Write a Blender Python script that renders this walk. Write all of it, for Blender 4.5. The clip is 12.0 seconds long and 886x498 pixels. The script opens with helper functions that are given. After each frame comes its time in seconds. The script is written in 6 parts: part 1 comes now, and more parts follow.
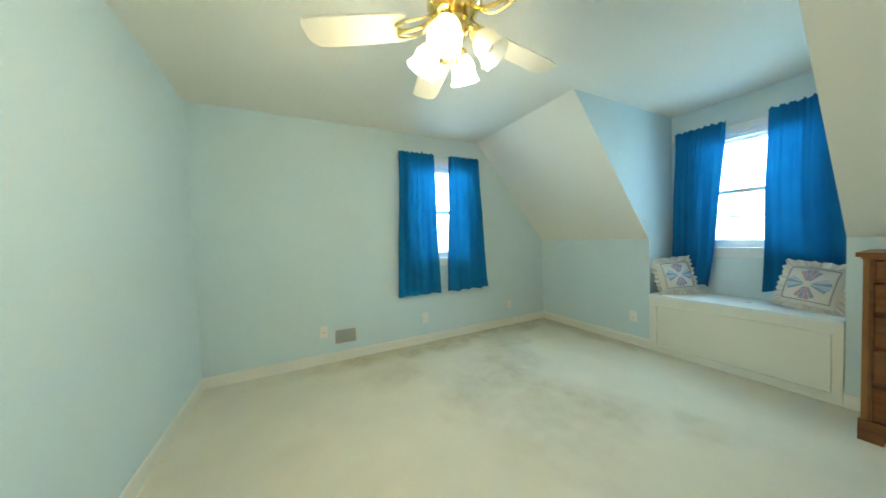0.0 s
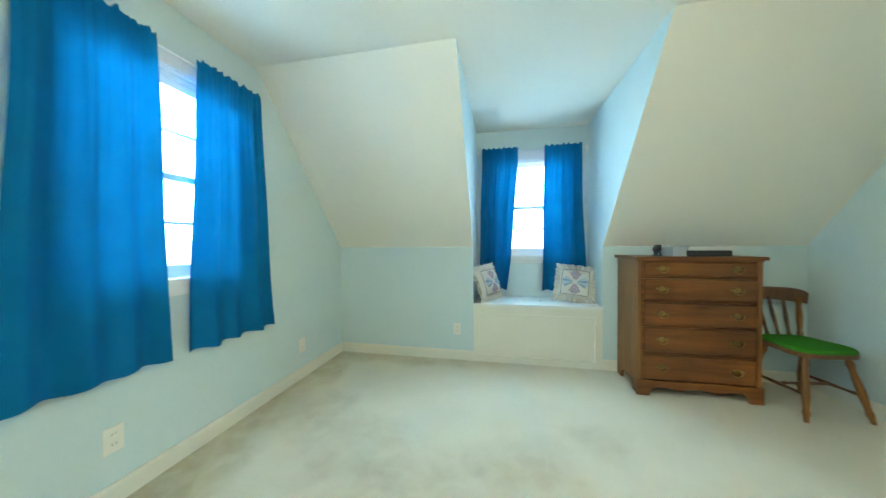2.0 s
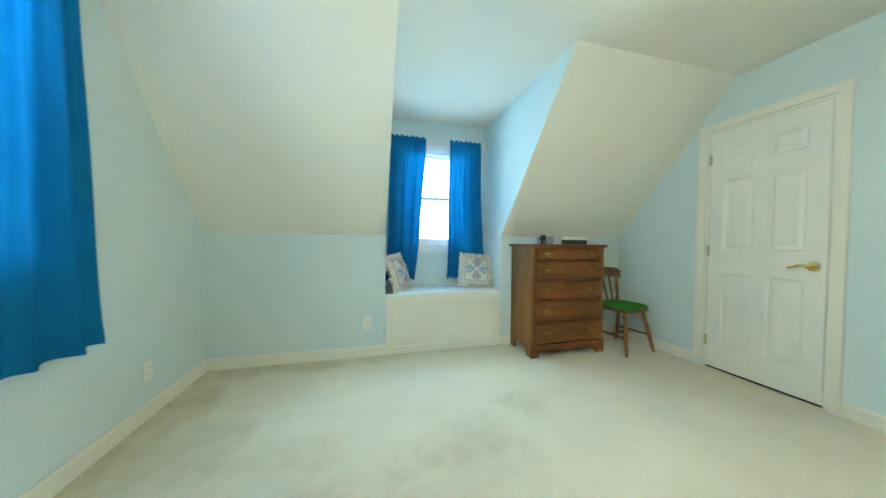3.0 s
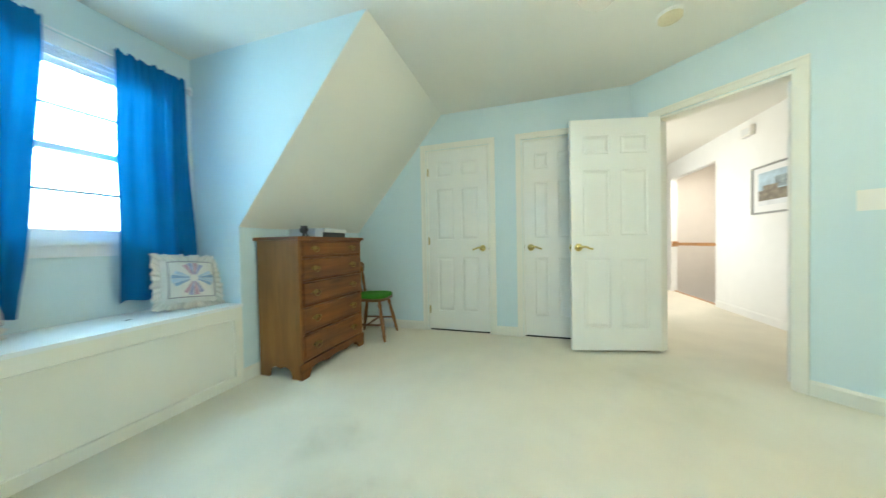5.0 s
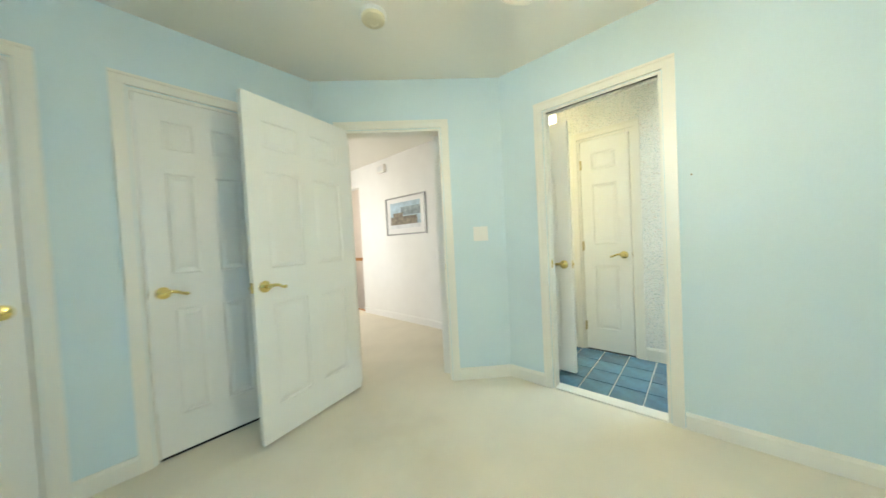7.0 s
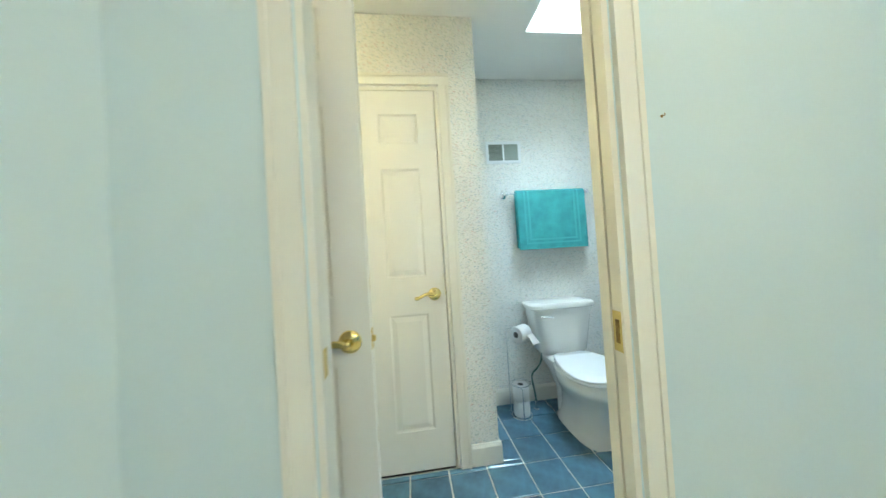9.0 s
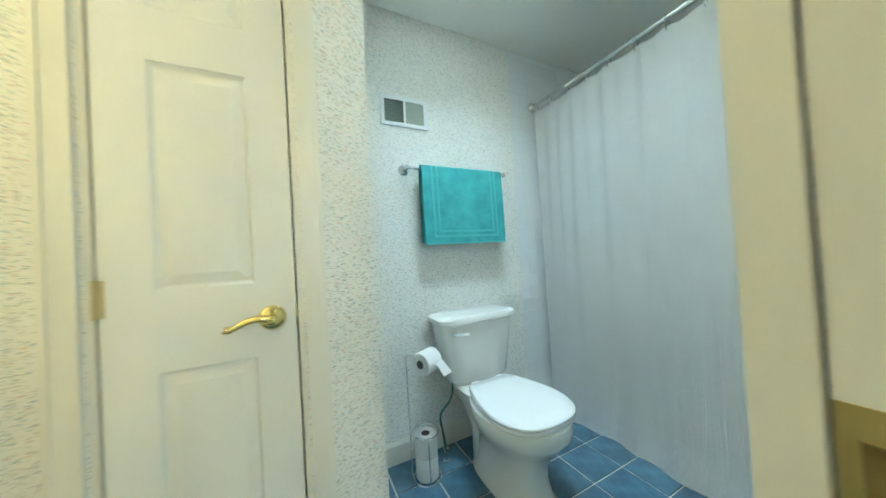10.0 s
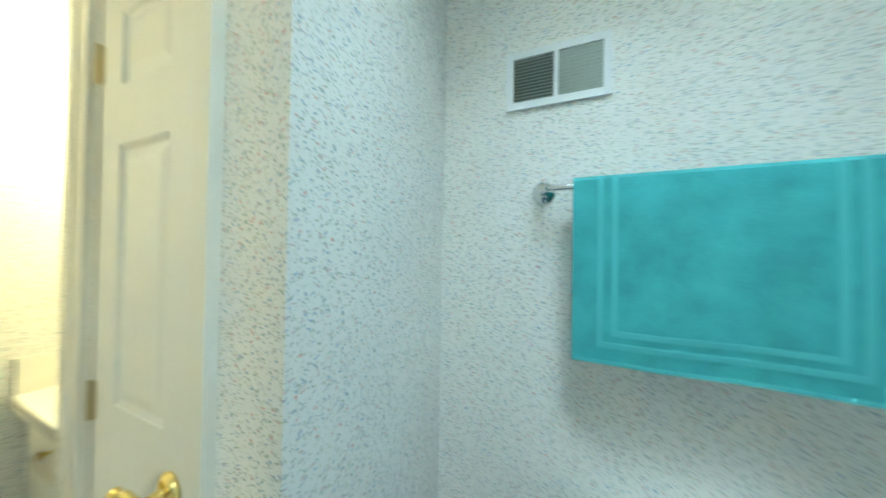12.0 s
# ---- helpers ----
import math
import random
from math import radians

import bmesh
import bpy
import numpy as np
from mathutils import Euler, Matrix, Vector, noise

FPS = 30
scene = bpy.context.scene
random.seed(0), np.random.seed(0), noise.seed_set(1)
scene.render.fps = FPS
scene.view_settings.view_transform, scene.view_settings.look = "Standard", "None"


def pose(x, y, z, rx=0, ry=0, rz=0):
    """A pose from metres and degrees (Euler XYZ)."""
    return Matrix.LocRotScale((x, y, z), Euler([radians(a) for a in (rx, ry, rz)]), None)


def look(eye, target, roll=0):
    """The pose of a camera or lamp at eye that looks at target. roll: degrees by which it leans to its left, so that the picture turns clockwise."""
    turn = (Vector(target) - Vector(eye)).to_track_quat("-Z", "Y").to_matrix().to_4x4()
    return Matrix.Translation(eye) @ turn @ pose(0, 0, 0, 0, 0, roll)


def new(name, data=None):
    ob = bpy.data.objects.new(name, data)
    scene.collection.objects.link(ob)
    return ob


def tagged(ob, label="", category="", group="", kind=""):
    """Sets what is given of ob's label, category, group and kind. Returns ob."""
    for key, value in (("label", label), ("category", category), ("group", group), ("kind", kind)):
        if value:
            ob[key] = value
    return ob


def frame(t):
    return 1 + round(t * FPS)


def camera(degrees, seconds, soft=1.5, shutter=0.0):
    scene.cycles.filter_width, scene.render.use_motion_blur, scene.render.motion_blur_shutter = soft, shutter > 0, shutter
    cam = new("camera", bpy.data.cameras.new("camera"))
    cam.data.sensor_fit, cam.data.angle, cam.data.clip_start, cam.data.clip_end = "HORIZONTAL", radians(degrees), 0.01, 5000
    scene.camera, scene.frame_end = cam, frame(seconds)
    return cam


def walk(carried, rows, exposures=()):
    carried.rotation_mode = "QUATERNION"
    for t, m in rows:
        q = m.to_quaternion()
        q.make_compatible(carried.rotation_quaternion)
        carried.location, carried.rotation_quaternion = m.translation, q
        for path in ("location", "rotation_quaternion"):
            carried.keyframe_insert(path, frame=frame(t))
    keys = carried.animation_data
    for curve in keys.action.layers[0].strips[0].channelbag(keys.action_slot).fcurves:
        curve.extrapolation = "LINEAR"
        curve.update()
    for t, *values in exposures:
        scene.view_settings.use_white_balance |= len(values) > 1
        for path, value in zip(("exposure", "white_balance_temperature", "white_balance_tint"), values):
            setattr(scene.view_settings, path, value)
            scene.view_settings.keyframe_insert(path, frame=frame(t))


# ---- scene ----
cam = camera(114.1, 12.0, soft=1.4, shutter=0.33)
PATH = [
    (0, (2.792, 0.595, 1.218), (1.011, 1.501, 1.146), -2.0),
    (0.5, (2.391, 0.747, 1.204), (0.842, 2.011, 1.151), -1.3),
    (1, (2.019, 0.841, 1.195), (0.797, 2.424, 1.151), -0.8),
    (1.5, (1.685, 0.905, 1.181), (0.859, 2.726, 1.147), -0.6),
    (2, (1.394, 0.946, 1.159), (1.004, 2.907, 1.129), -0.3),
    (2.5, (1.151, 0.996, 1.107), (1.215, 2.995, 1.077), 0.0),
    (2.7, (1.07, 1.02, 1.094), (1.316, 3.004, 1.055), 0.3),
    (4.3, (0.664, 1.424, 1.004), (2.229, 2.668, 0.939), -0.9),
    (4.5, (0.672, 1.528, 1.022), (2.361, 2.597, 0.95), -0.9),
    (5, (0.742, 1.777, 0.984), (2.655, 2.36, 0.949), -1.1),
    (5.5, (0.85, 2.015, 0.995), (2.85, 2.009, 0.954), -1.9),
    (6, (1.034, 2.16, 1.026), (2.944, 1.571, 0.978), -2.5),
    (6.5, (1.316, 2.114, 1.091), (2.991, 1.022, 1.033), -3.0),
    (7, (1.617, 1.911, 1.138), (2.952, 0.423, 1.084), -3.0),
    (7.2, (1.724, 1.793, 1.145), (2.907, 0.181, 1.099), -2.9),
    (8.8, (2.258, 0.562, 1.133), (2.184, -1.437, 1.176), -3.5),
    (9, (2.253, 0.421, 1.14), (2.014, -1.564, 1.173), -3.6),
    (9.5, (2.178, 0.093, 1.11), (1.577, -1.814, 1.152), -3.6),
    (10, (2.052, -0.166, 1.079), (1.163, -1.957, 1.112), -3.4),
    (10.5, (1.887, -0.372, 1.049), (0.836, -2.073, 1.069), -2.9),
    (11, (1.695, -0.52, 1.112), (0.794, -2.305, 1.122), -1.6),
    (11.5, (1.562, -0.684, 1.239), (1.283, -2.664, 1.276), -0.4),
    (12, (1.463, -0.814, 1.381), (2.268, -2.644, 1.393), 1.1),
]
walk(cam, [(t, look(eye, target, roll)) for t, eye, target, roll in PATH], [(0, 0.44, 6550, 10), (0.8, 0.54, 6450, 10), (1.5, 0.65, 6350, 11), (2.0, 0.80, 6250, 10), (2.5, 0.84, 6350, 10), (4.6, 0.90, 6250, 11), (5.5, 0.82, 6300, 11), (7, 0.70, 6450, 15), (9, 0.55, 6350, 16), (9.5, 0.60, 6450, 14), (10.0, 0.45, 6450, 11), (10.8, 0.38, 6350, 11), (12, 0.24, 6350, 10)])

# ---------------------------------------------------------------- plan: walls, knee wall, dormer, bathroom and door openings
GX, SY, KY, CX, CZ = -0.315, -0.18, 3.812, 3.845, 2.43
KZ, TOPY = 1.135, 2.714
DX0, DX1, DY = 1.13, 2.315, 4.265
BN, BB, CLY, RX = -0.256, -1.655, -1.10, 1.833
OX0, OX1, DH = 1.764, 2.453, 2.04
HY = -0.80

# ---------------------------------------------------------------- light
world = bpy.data.worlds.new("sky")
scene.world = world
world.use_nodes = True
wn = world.node_tree.nodes
sky = wn.new("ShaderNodeTexSky")
sky.sky_type = "NISHITA"
sky.sun_disc = False
sky.sun_elevation, sky.sun_rotation = radians(40), radians(200)
sky.air_density, sky.dust_density = 1.0, 3.0
wn["Background"].inputs["Strength"].default_value = 0.15
world.node_tree.links.new(sky.outputs["Color"], wn["Background"].inputs["Color"])


def lamp(name, kind, energy, color, m, size=0.1, size_y=None, angle=None):
    data = bpy.data.lights.new(name, kind)
    data.energy, data.color = energy, color
    if kind == "AREA":
        data.shape, data.size, data.size_y = "RECTANGLE", size, size_y or size
    elif kind == "POINT":
        data.shadow_soft_size = size
    elif kind == "SUN":
        data.angle = angle
    ob = new(name, data)
    ob.matrix_world = m
    return ob


FANW, VANW = 26, 22
DAY, WARM, YELLOW = (0.46, 0.81, 1.0), (1.0, 0.935, 0.64), (1.0, 0.92, 0.50)
lamp("sun", "SUN", 1.0, (1, 0.96, 0.9), look((0, -6, 8), (0, 0, 0)), angle=radians(12))
# daylight in the window openings and the skylight
lamp("gable_daylight", "AREA", 27, DAY, look((GX - 0.20, 2.18, 1.62), (1.7, 2.18, 0.75)), 0.72, 0.90)
lamp("dormer_daylight", "AREA", 24, DAY, look((1.735, DY + 0.17, 1.70), (1.735, 2.4, 1.05)), 0.66, 0.82)
lamp("skylight_daylight", "AREA", 29, (0.62, 0.88, 1.0), look((1.256, -0.936, 2.86), (1.254, -0.936, 0)), 0.42, 0.48)
# fill lamps without a seen source, in an added hall opening and over the stairs
lamp("hall_fill", "AREA", 16, (1.0, 0.96, 0.85), look((5.7, 0.96, 1.5), (5.5, -1.0, 1.2)), 1.36, 1.36)
lamp("stair_fill", "AREA", 22, (1.0, 0.97, 0.90), look((6.6, -0.80 - 0.6, 2.55), (6.6, -0.80 - 0.6, 0)), 1.0, 0.6)

# ---------------------------------------------------------------- materials
def mat(name, color, rough=0.5, metal=0.0, vary=0.06, scale=6.0, fine=120.0, bump=0.0, bump_scale=200.0, coat=0.0, spec=0.5, random_value=0.0):
    """A plain surface with broad and fine variation of its colour, and a fine relief."""
    m = bpy.data.materials.new(name)
    m.use_nodes = True
    nt = m.node_tree
    b = nt.nodes["Principled BSDF"]
    b.inputs["Roughness"].default_value, b.inputs["Metallic"].default_value = rough, metal
    b.inputs["Coat Weight"].default_value, b.inputs["Specular IOR Level"].default_value = coat, spec
    co = nt.nodes.new("ShaderNodeTexCoord")
    big, small = nt.nodes.new("ShaderNodeTexNoise"), nt.nodes.new("ShaderNodeTexNoise")
    big.inputs["Scale"].default_value, small.inputs["Scale"].default_value = scale, fine
    big.inputs["Detail"].default_value, small.inputs["Detail"].default_value = 5, 3
    add = nt.nodes.new("ShaderNodeMath")
    add.operation = "MULTIPLY_ADD"
    add.inputs[1].default_value = 0.35
    ramp = nt.nodes.new("ShaderNodeMix")
    ramp.data_type = "RGBA"
    ramp.inputs["A"].default_value = (*[c * (1 - vary) for c in color], 1)
    ramp.inputs["B"].default_value = (*[min(1, c * (1 + vary)) for c in color], 1)
    lk = nt.links.new
    lk(co.outputs["Object"], big.inputs["Vector"])
    lk(co.outputs["Object"], small.inputs["Vector"])
    lk(small.outputs["Fac"], add.inputs[0])
    lk(big.outputs["Fac"], add.inputs[2])
    rng = nt.nodes.new("ShaderNodeMapRange")
    rng.inputs["From Min"].default_value, rng.inputs["From Max"].default_value = 0.4, 0.95
    lk(add.outputs[0], rng.inputs["Value"])
    fac = rng.outputs[0]
    if random_value:
        info, mix = nt.nodes.new("ShaderNodeObjectInfo"), nt.nodes.new("ShaderNodeMix")
        mix.inputs["Factor"].default_value = random_value
        lk(fac, mix.inputs["A"])
        lk(info.outputs["Random"], mix.inputs["B"])
        fac = mix.outputs["Result"]
    lk(fac, ramp.inputs["Factor"])
    lk(ramp.outputs["Result"], b.inputs["Base Color"])
    if bump:
        n, bp = nt.nodes.new("ShaderNodeTexNoise"), nt.nodes.new("ShaderNodeBump")
        n.inputs["Scale"].default_value, n.inputs["Detail"].default_value = bump_scale, 4
        bp.inputs["Strength"].default_value, bp.inputs["Distance"].default_value = bump, 0.004
        lk(co.outputs["Object"], n.inputs["Vector"])
        lk(n.outputs["Fac"], bp.inputs["Height"])
        lk(bp.outputs["Normal"], b.inputs["Normal"])
    return m


def wood(name, dark, light, rough=0.35, axis="Z", grain=9.0):
    m = mat(name, light, rough, coat=0.05, spec=0.35)
    nt = m.node_tree
    b, lk = nt.nodes["Principled BSDF"], nt.links.new
    co, mp = nt.nodes.new("ShaderNodeTexCoord"), nt.nodes.new("ShaderNodeMapping")
    mp.inputs["Scale"].default_value = {"X": (0.6, grain, grain), "Y": (grain, 0.6, grain), "Z": (grain, grain, 0.6)}[axis]
    n, n2 = nt.nodes.new("ShaderNodeTexNoise"), nt.nodes.new("ShaderNodeTexNoise")
    n.inputs["Scale"].default_value, n.inputs["Detail"].default_value, n.inputs["Distortion"].default_value = 3.0, 8, 0.6
    n2.inputs["Scale"].default_value, n2.inputs["Detail"].default_value = 2.2, 3
    r = nt.nodes.new("ShaderNodeValToRGB")
    r.color_ramp.elements[0].color, r.color_ramp.elements[1].color = (*dark, 1), (*light, 1)
    r.color_ramp.elements[0].position, r.color_ramp.elements[1].position = 0.32, 0.68
    mul = nt.nodes.new("ShaderNodeMix")
    mul.inputs["Factor"].default_value = 0.45
    lk(co.outputs["Object"], mp.inputs["Vector"])
    lk(mp.outputs["Vector"], n.inputs["Vector"])
    lk(co.outputs["Object"], n2.inputs["Vector"])
    lk(n.outputs["Fac"], mul.inputs["A"])
    lk(n2.outputs["Fac"], mul.inputs["B"])
    lk(mul.outputs["Result"], r.inputs["Fac"])
    lk(r.outputs["Color"], b.inputs["Base Color"])
    bp = nt.nodes.new("ShaderNodeBump")
    bp.inputs["Strength"].default_value, bp.inputs["Distance"].default_value = 0.15, 0.002
    lk(n.outputs["Fac"], bp.inputs["Height"])
    lk(bp.outputs["Normal"], b.inputs["Normal"])
    return m


def cloth(name, color, through_share=0.35, vary=0.12, weave=900.0, scale=4.0):
    """Woven cloth that lets some light through."""
    m = mat(name, color, 0.9, vary=vary, scale=scale, fine=300, bump=0.25, bump_scale=weave, spec=0.1)
    nt = m.node_tree
    b, out, lk = nt.nodes["Principled BSDF"], nt.nodes["Material Output"], nt.links.new
    if through_share:
        tr, mix = nt.nodes.new("ShaderNodeBsdfTranslucent"), nt.nodes.new("ShaderNodeMixShader")
        mix.inputs["Fac"].default_value = through_share
        src = b.inputs["Base Color"].links[0].from_socket
        lk(src, tr.inputs["Color"])
        lk(b.outputs[0], mix.inputs[1])
        lk(tr.outputs[0], mix.inputs[2])
        lk(mix.outputs[0], out.inputs["Surface"])
    return m


def creases(m):
    """Long upright creases and packing folds in a hanging plastic sheet."""
    nt = m.node_tree
    b, lk = nt.nodes["Principled BSDF"], nt.links.new
    b.inputs["Roughness"].default_value, b.inputs["Specular IOR Level"].default_value = 0.42, 0.4
    co, mp = nt.nodes.new("ShaderNodeTexCoord"), nt.nodes.new("ShaderNodeMapping")
    mp.inputs["Scale"].default_value = (14, 14, 0.9)
    n, n2, add, bp = nt.nodes.new("ShaderNodeTexNoise"), nt.nodes.new("ShaderNodeTexNoise"), nt.nodes.new("ShaderNodeMath"), nt.nodes.new("ShaderNodeBump")
    n.inputs["Scale"].default_value, n.inputs["Detail"].default_value, n.inputs["Distortion"].default_value = 1.6, 5, 0.7
    n2.inputs["Scale"].default_value, n2.inputs["Detail"].default_value, n2.inputs["Distortion"].default_value = 7, 3, 1.2
    add.operation = "MULTIPLY_ADD"
    add.inputs[1].default_value = 0.25
    bp.inputs["Strength"].default_value, bp.inputs["Distance"].default_value = 0.5, 0.025
    lk(co.outputs["Object"], mp.inputs["Vector"])
    lk(mp.outputs["Vector"], n.inputs["Vector"])
    lk(co.outputs["Object"], n2.inputs["Vector"])
    lk(n2.outputs["Fac"], add.inputs[0])
    lk(n.outputs["Fac"], add.inputs[2])
    lk(add.outputs[0], bp.inputs["Height"])
    lk(bp.outputs["Normal"], b.inputs["Normal"])


def wallpaper(name):
    """Cream paper strewn with small leaf sprigs in blue, green and pink."""
    m = mat(name, (0.84, 0.83, 0.78), 0.6, vary=0.03, bump=0.08, bump_scale=400)
    nt = m.node_tree
    b, lk = nt.nodes["Principled BSDF"], nt.links.new
    col = b.inputs["Base Color"].links[0].from_socket
    co = nt.nodes.new("ShaderNodeTexCoord")
    for seed, sc, stretch, tones, size in ((0.0, 56, 3.2, ((0.24, 0.38, 0.52), (0.40, 0.47, 0.32)), 0.17), (3.3, 45, 2.7, ((0.70, 0.38, 0.30), (0.42, 0.50, 0.58)), 0.13), (7.7, 80, 3.6, ((0.46, 0.52, 0.46), (0.58, 0.55, 0.40)), 0.18)):
        mp, warp, wm = nt.nodes.new("ShaderNodeMapping"), nt.nodes.new("ShaderNodeTexNoise"), nt.nodes.new("ShaderNodeVectorMath")
        mp.inputs["Location"].default_value = (seed, seed * 2, seed)
        mp.inputs["Rotation"].default_value = (0.45, 0.5, 0)
        mp.inputs["Scale"].default_value = (1, 1, stretch)
        warp.inputs["Scale"].default_value = 55
        wm.operation = "MULTIPLY_ADD"
        wm.inputs[1].default_value = (0.018, 0.018, 0.018)
        v = nt.nodes.new("ShaderNodeTexVoronoi")
        v.inputs["Scale"].default_value = sc
        lk(co.outputs["Object"], warp.inputs["Vector"])
        lk(warp.outputs["Color"], wm.inputs[0])
        lk(co.outputs["Object"], wm.inputs[2])
        lk(wm.outputs[0], mp.inputs["Vector"])
        lk(mp.outputs["Vector"], v.inputs["Vector"])
        edge = nt.nodes.new("ShaderNodeMapRange")
        edge.inputs["From Min"].default_value, edge.inputs["From Max"].default_value = size, size + 0.16
        edge.inputs["To Min"].default_value, edge.inputs["To Max"].default_value = 0.85, 0.0
        lk(v.outputs["Distance"], edge.inputs["Value"])
        sep, tone, mix = nt.nodes.new("ShaderNodeSeparateColor"), nt.nodes.new("ShaderNodeMix"), nt.nodes.new("ShaderNodeMix")
        tone.data_type = mix.data_type = "RGBA"
        tone.inputs["A"].default_value, tone.inputs["B"].default_value = (*tones[0], 1), (*tones[1], 1)
        lk(v.outputs["Color"], sep.inputs["Color"])
        lk(sep.outputs[0], tone.inputs["Factor"])
        lk(edge.outputs[0], mix.inputs["Factor"])
        lk(col, mix.inputs["A"])
        lk(tone.outputs["Result"], mix.inputs["B"])
        col = mix.outputs["Result"]
    lk(col, b.inputs["Base Color"])
    return m


def carpet_material(name):
    """Cream cut pile with grey-brown soiled patches of their own outline, darker olive strips along two walls, and a
    tufted relief.
    """
    m = mat(name, (0.80, 0.745, 0.61), 0.95, vary=0.05, scale=3, fine=260, bump=0.9, bump_scale=420, spec=0.05)
    nt = m.node_tree
    b, lk = nt.nodes["Principled BSDF"], nt.links.new
    col = b.inputs["Base Color"].links[0].from_socket
    co, warp, bend = nt.nodes.new("ShaderNodeTexCoord"), nt.nodes.new("ShaderNodeTexNoise"), nt.nodes.new("ShaderNodeVectorMath")
    warp.inputs["Scale"].default_value, warp.inputs["Detail"].default_value = 2.6, 6
    bend.operation = "MULTIPLY_ADD"
    bend.inputs[1].default_value = (0.55, 0.55, 0)
    lk(co.outputs["Object"], warp.inputs["Vector"])
    lk(warp.outputs["Color"], bend.inputs[0])
    lk(co.outputs["Object"], bend.inputs[2])
    blotch, smear = [], []
    for sc, detail, lo, hi, bag in ((1.9, 5, 0.30, 0.66, blotch), (8.0, 6, 0.30, 0.72, smear)):
        n, rg = nt.nodes.new("ShaderNodeTexNoise"), nt.nodes.new("ShaderNodeMapRange")
        n.inputs["Scale"].default_value, n.inputs["Detail"].default_value, n.inputs["Distortion"].default_value = sc, detail, 0.5
        rg.inputs["From Min"].default_value, rg.inputs["From Max"].default_value = lo, hi
        rg.inputs["To Min"].default_value, rg.inputs["To Max"].default_value = 0.42, 1.0
        lk(co.outputs["Object"], n.inputs["Vector"])
        lk(n.outputs["Fac"], rg.inputs["Value"])
        bag.append(rg.outputs[0])
    # centre, half sizes, softness, strength, tone; olive strips run along the gable and knee walls
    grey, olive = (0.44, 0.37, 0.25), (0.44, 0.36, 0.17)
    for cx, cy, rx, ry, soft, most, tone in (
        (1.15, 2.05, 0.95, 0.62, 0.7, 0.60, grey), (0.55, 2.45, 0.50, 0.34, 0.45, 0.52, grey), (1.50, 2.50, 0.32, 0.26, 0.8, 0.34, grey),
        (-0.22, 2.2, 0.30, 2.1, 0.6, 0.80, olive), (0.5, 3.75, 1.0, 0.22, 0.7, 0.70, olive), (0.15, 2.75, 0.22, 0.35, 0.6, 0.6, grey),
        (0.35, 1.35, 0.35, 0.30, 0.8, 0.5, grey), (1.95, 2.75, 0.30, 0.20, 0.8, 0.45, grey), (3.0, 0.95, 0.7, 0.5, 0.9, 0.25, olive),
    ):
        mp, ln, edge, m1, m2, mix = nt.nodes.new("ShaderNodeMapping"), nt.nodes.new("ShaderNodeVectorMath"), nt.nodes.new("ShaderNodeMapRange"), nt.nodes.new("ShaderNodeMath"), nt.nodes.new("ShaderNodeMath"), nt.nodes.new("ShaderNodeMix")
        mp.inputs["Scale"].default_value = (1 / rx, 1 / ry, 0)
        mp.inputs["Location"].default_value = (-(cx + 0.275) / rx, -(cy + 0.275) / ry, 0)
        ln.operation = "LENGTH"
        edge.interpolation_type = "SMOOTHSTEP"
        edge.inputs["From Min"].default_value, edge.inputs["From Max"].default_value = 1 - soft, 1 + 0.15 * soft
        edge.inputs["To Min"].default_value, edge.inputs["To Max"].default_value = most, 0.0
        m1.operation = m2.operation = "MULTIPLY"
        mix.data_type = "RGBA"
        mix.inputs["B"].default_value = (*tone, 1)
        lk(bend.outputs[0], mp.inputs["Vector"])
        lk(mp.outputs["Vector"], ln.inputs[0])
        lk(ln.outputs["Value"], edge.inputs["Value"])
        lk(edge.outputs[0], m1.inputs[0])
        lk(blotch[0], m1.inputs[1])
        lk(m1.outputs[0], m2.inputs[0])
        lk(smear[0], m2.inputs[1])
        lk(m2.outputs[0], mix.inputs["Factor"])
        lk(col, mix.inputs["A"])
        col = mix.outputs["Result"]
    lk(col, b.inputs["Base Color"])
    return m


def glass_material(name):
    m = bpy.data.materials.new(name)
    m.use_nodes = True
    b = m.node_tree.nodes["Principled BSDF"]
    b.inputs["Transmission Weight"].default_value, b.inputs["Roughness"].default_value, b.inputs["IOR"].default_value = 1.0, 0.0, 1.45
    b.inputs["Base Color"].default_value = (0.96, 0.99, 1, 1)
    return m


def glow(name, color, strength):
    m = bpy.data.materials.new(name)
    m.use_nodes = True
    b = m.node_tree.nodes["Principled BSDF"]
    b.inputs["Base Color"].default_value = (0.9, 0.88, 0.82, 1)
    b.inputs["Emission Color"].default_value, b.inputs["Emission Strength"].default_value = (*color, 1), strength
    return m


M_WALL = mat("blue_wall_paint", (0.615, 0.735, 0.75), 0.75, vary=0.03, scale=1.5, bump=0.10, bump_scale=260)
M_CREAM = mat("cream_ceiling_paint", (0.80, 0.79, 0.72), 0.85, vary=0.025, scale=1.2, bump=0.12, bump_scale=200)
M_CEIL = mat("white_ceiling_paint", (0.81, 0.795, 0.72), 0.85, vary=0.025, scale=1.2, bump=0.12, bump_scale=200)
M_BATHCEIL = mat("white_bath_ceiling_paint", (0.88, 0.88, 0.84), 0.85, vary=0.02, scale=1.2, bump=0.12, bump_scale=200)
M_TRIM = mat("cream_trim_paint", (0.80, 0.78, 0.69), 0.35, vary=0.025, scale=3, bump=0.04, bump_scale=60)
M_DOOR = mat("cream_door_paint", (0.80, 0.79, 0.73), 0.4, vary=0.025, scale=3, bump=0.05, bump_scale=90)
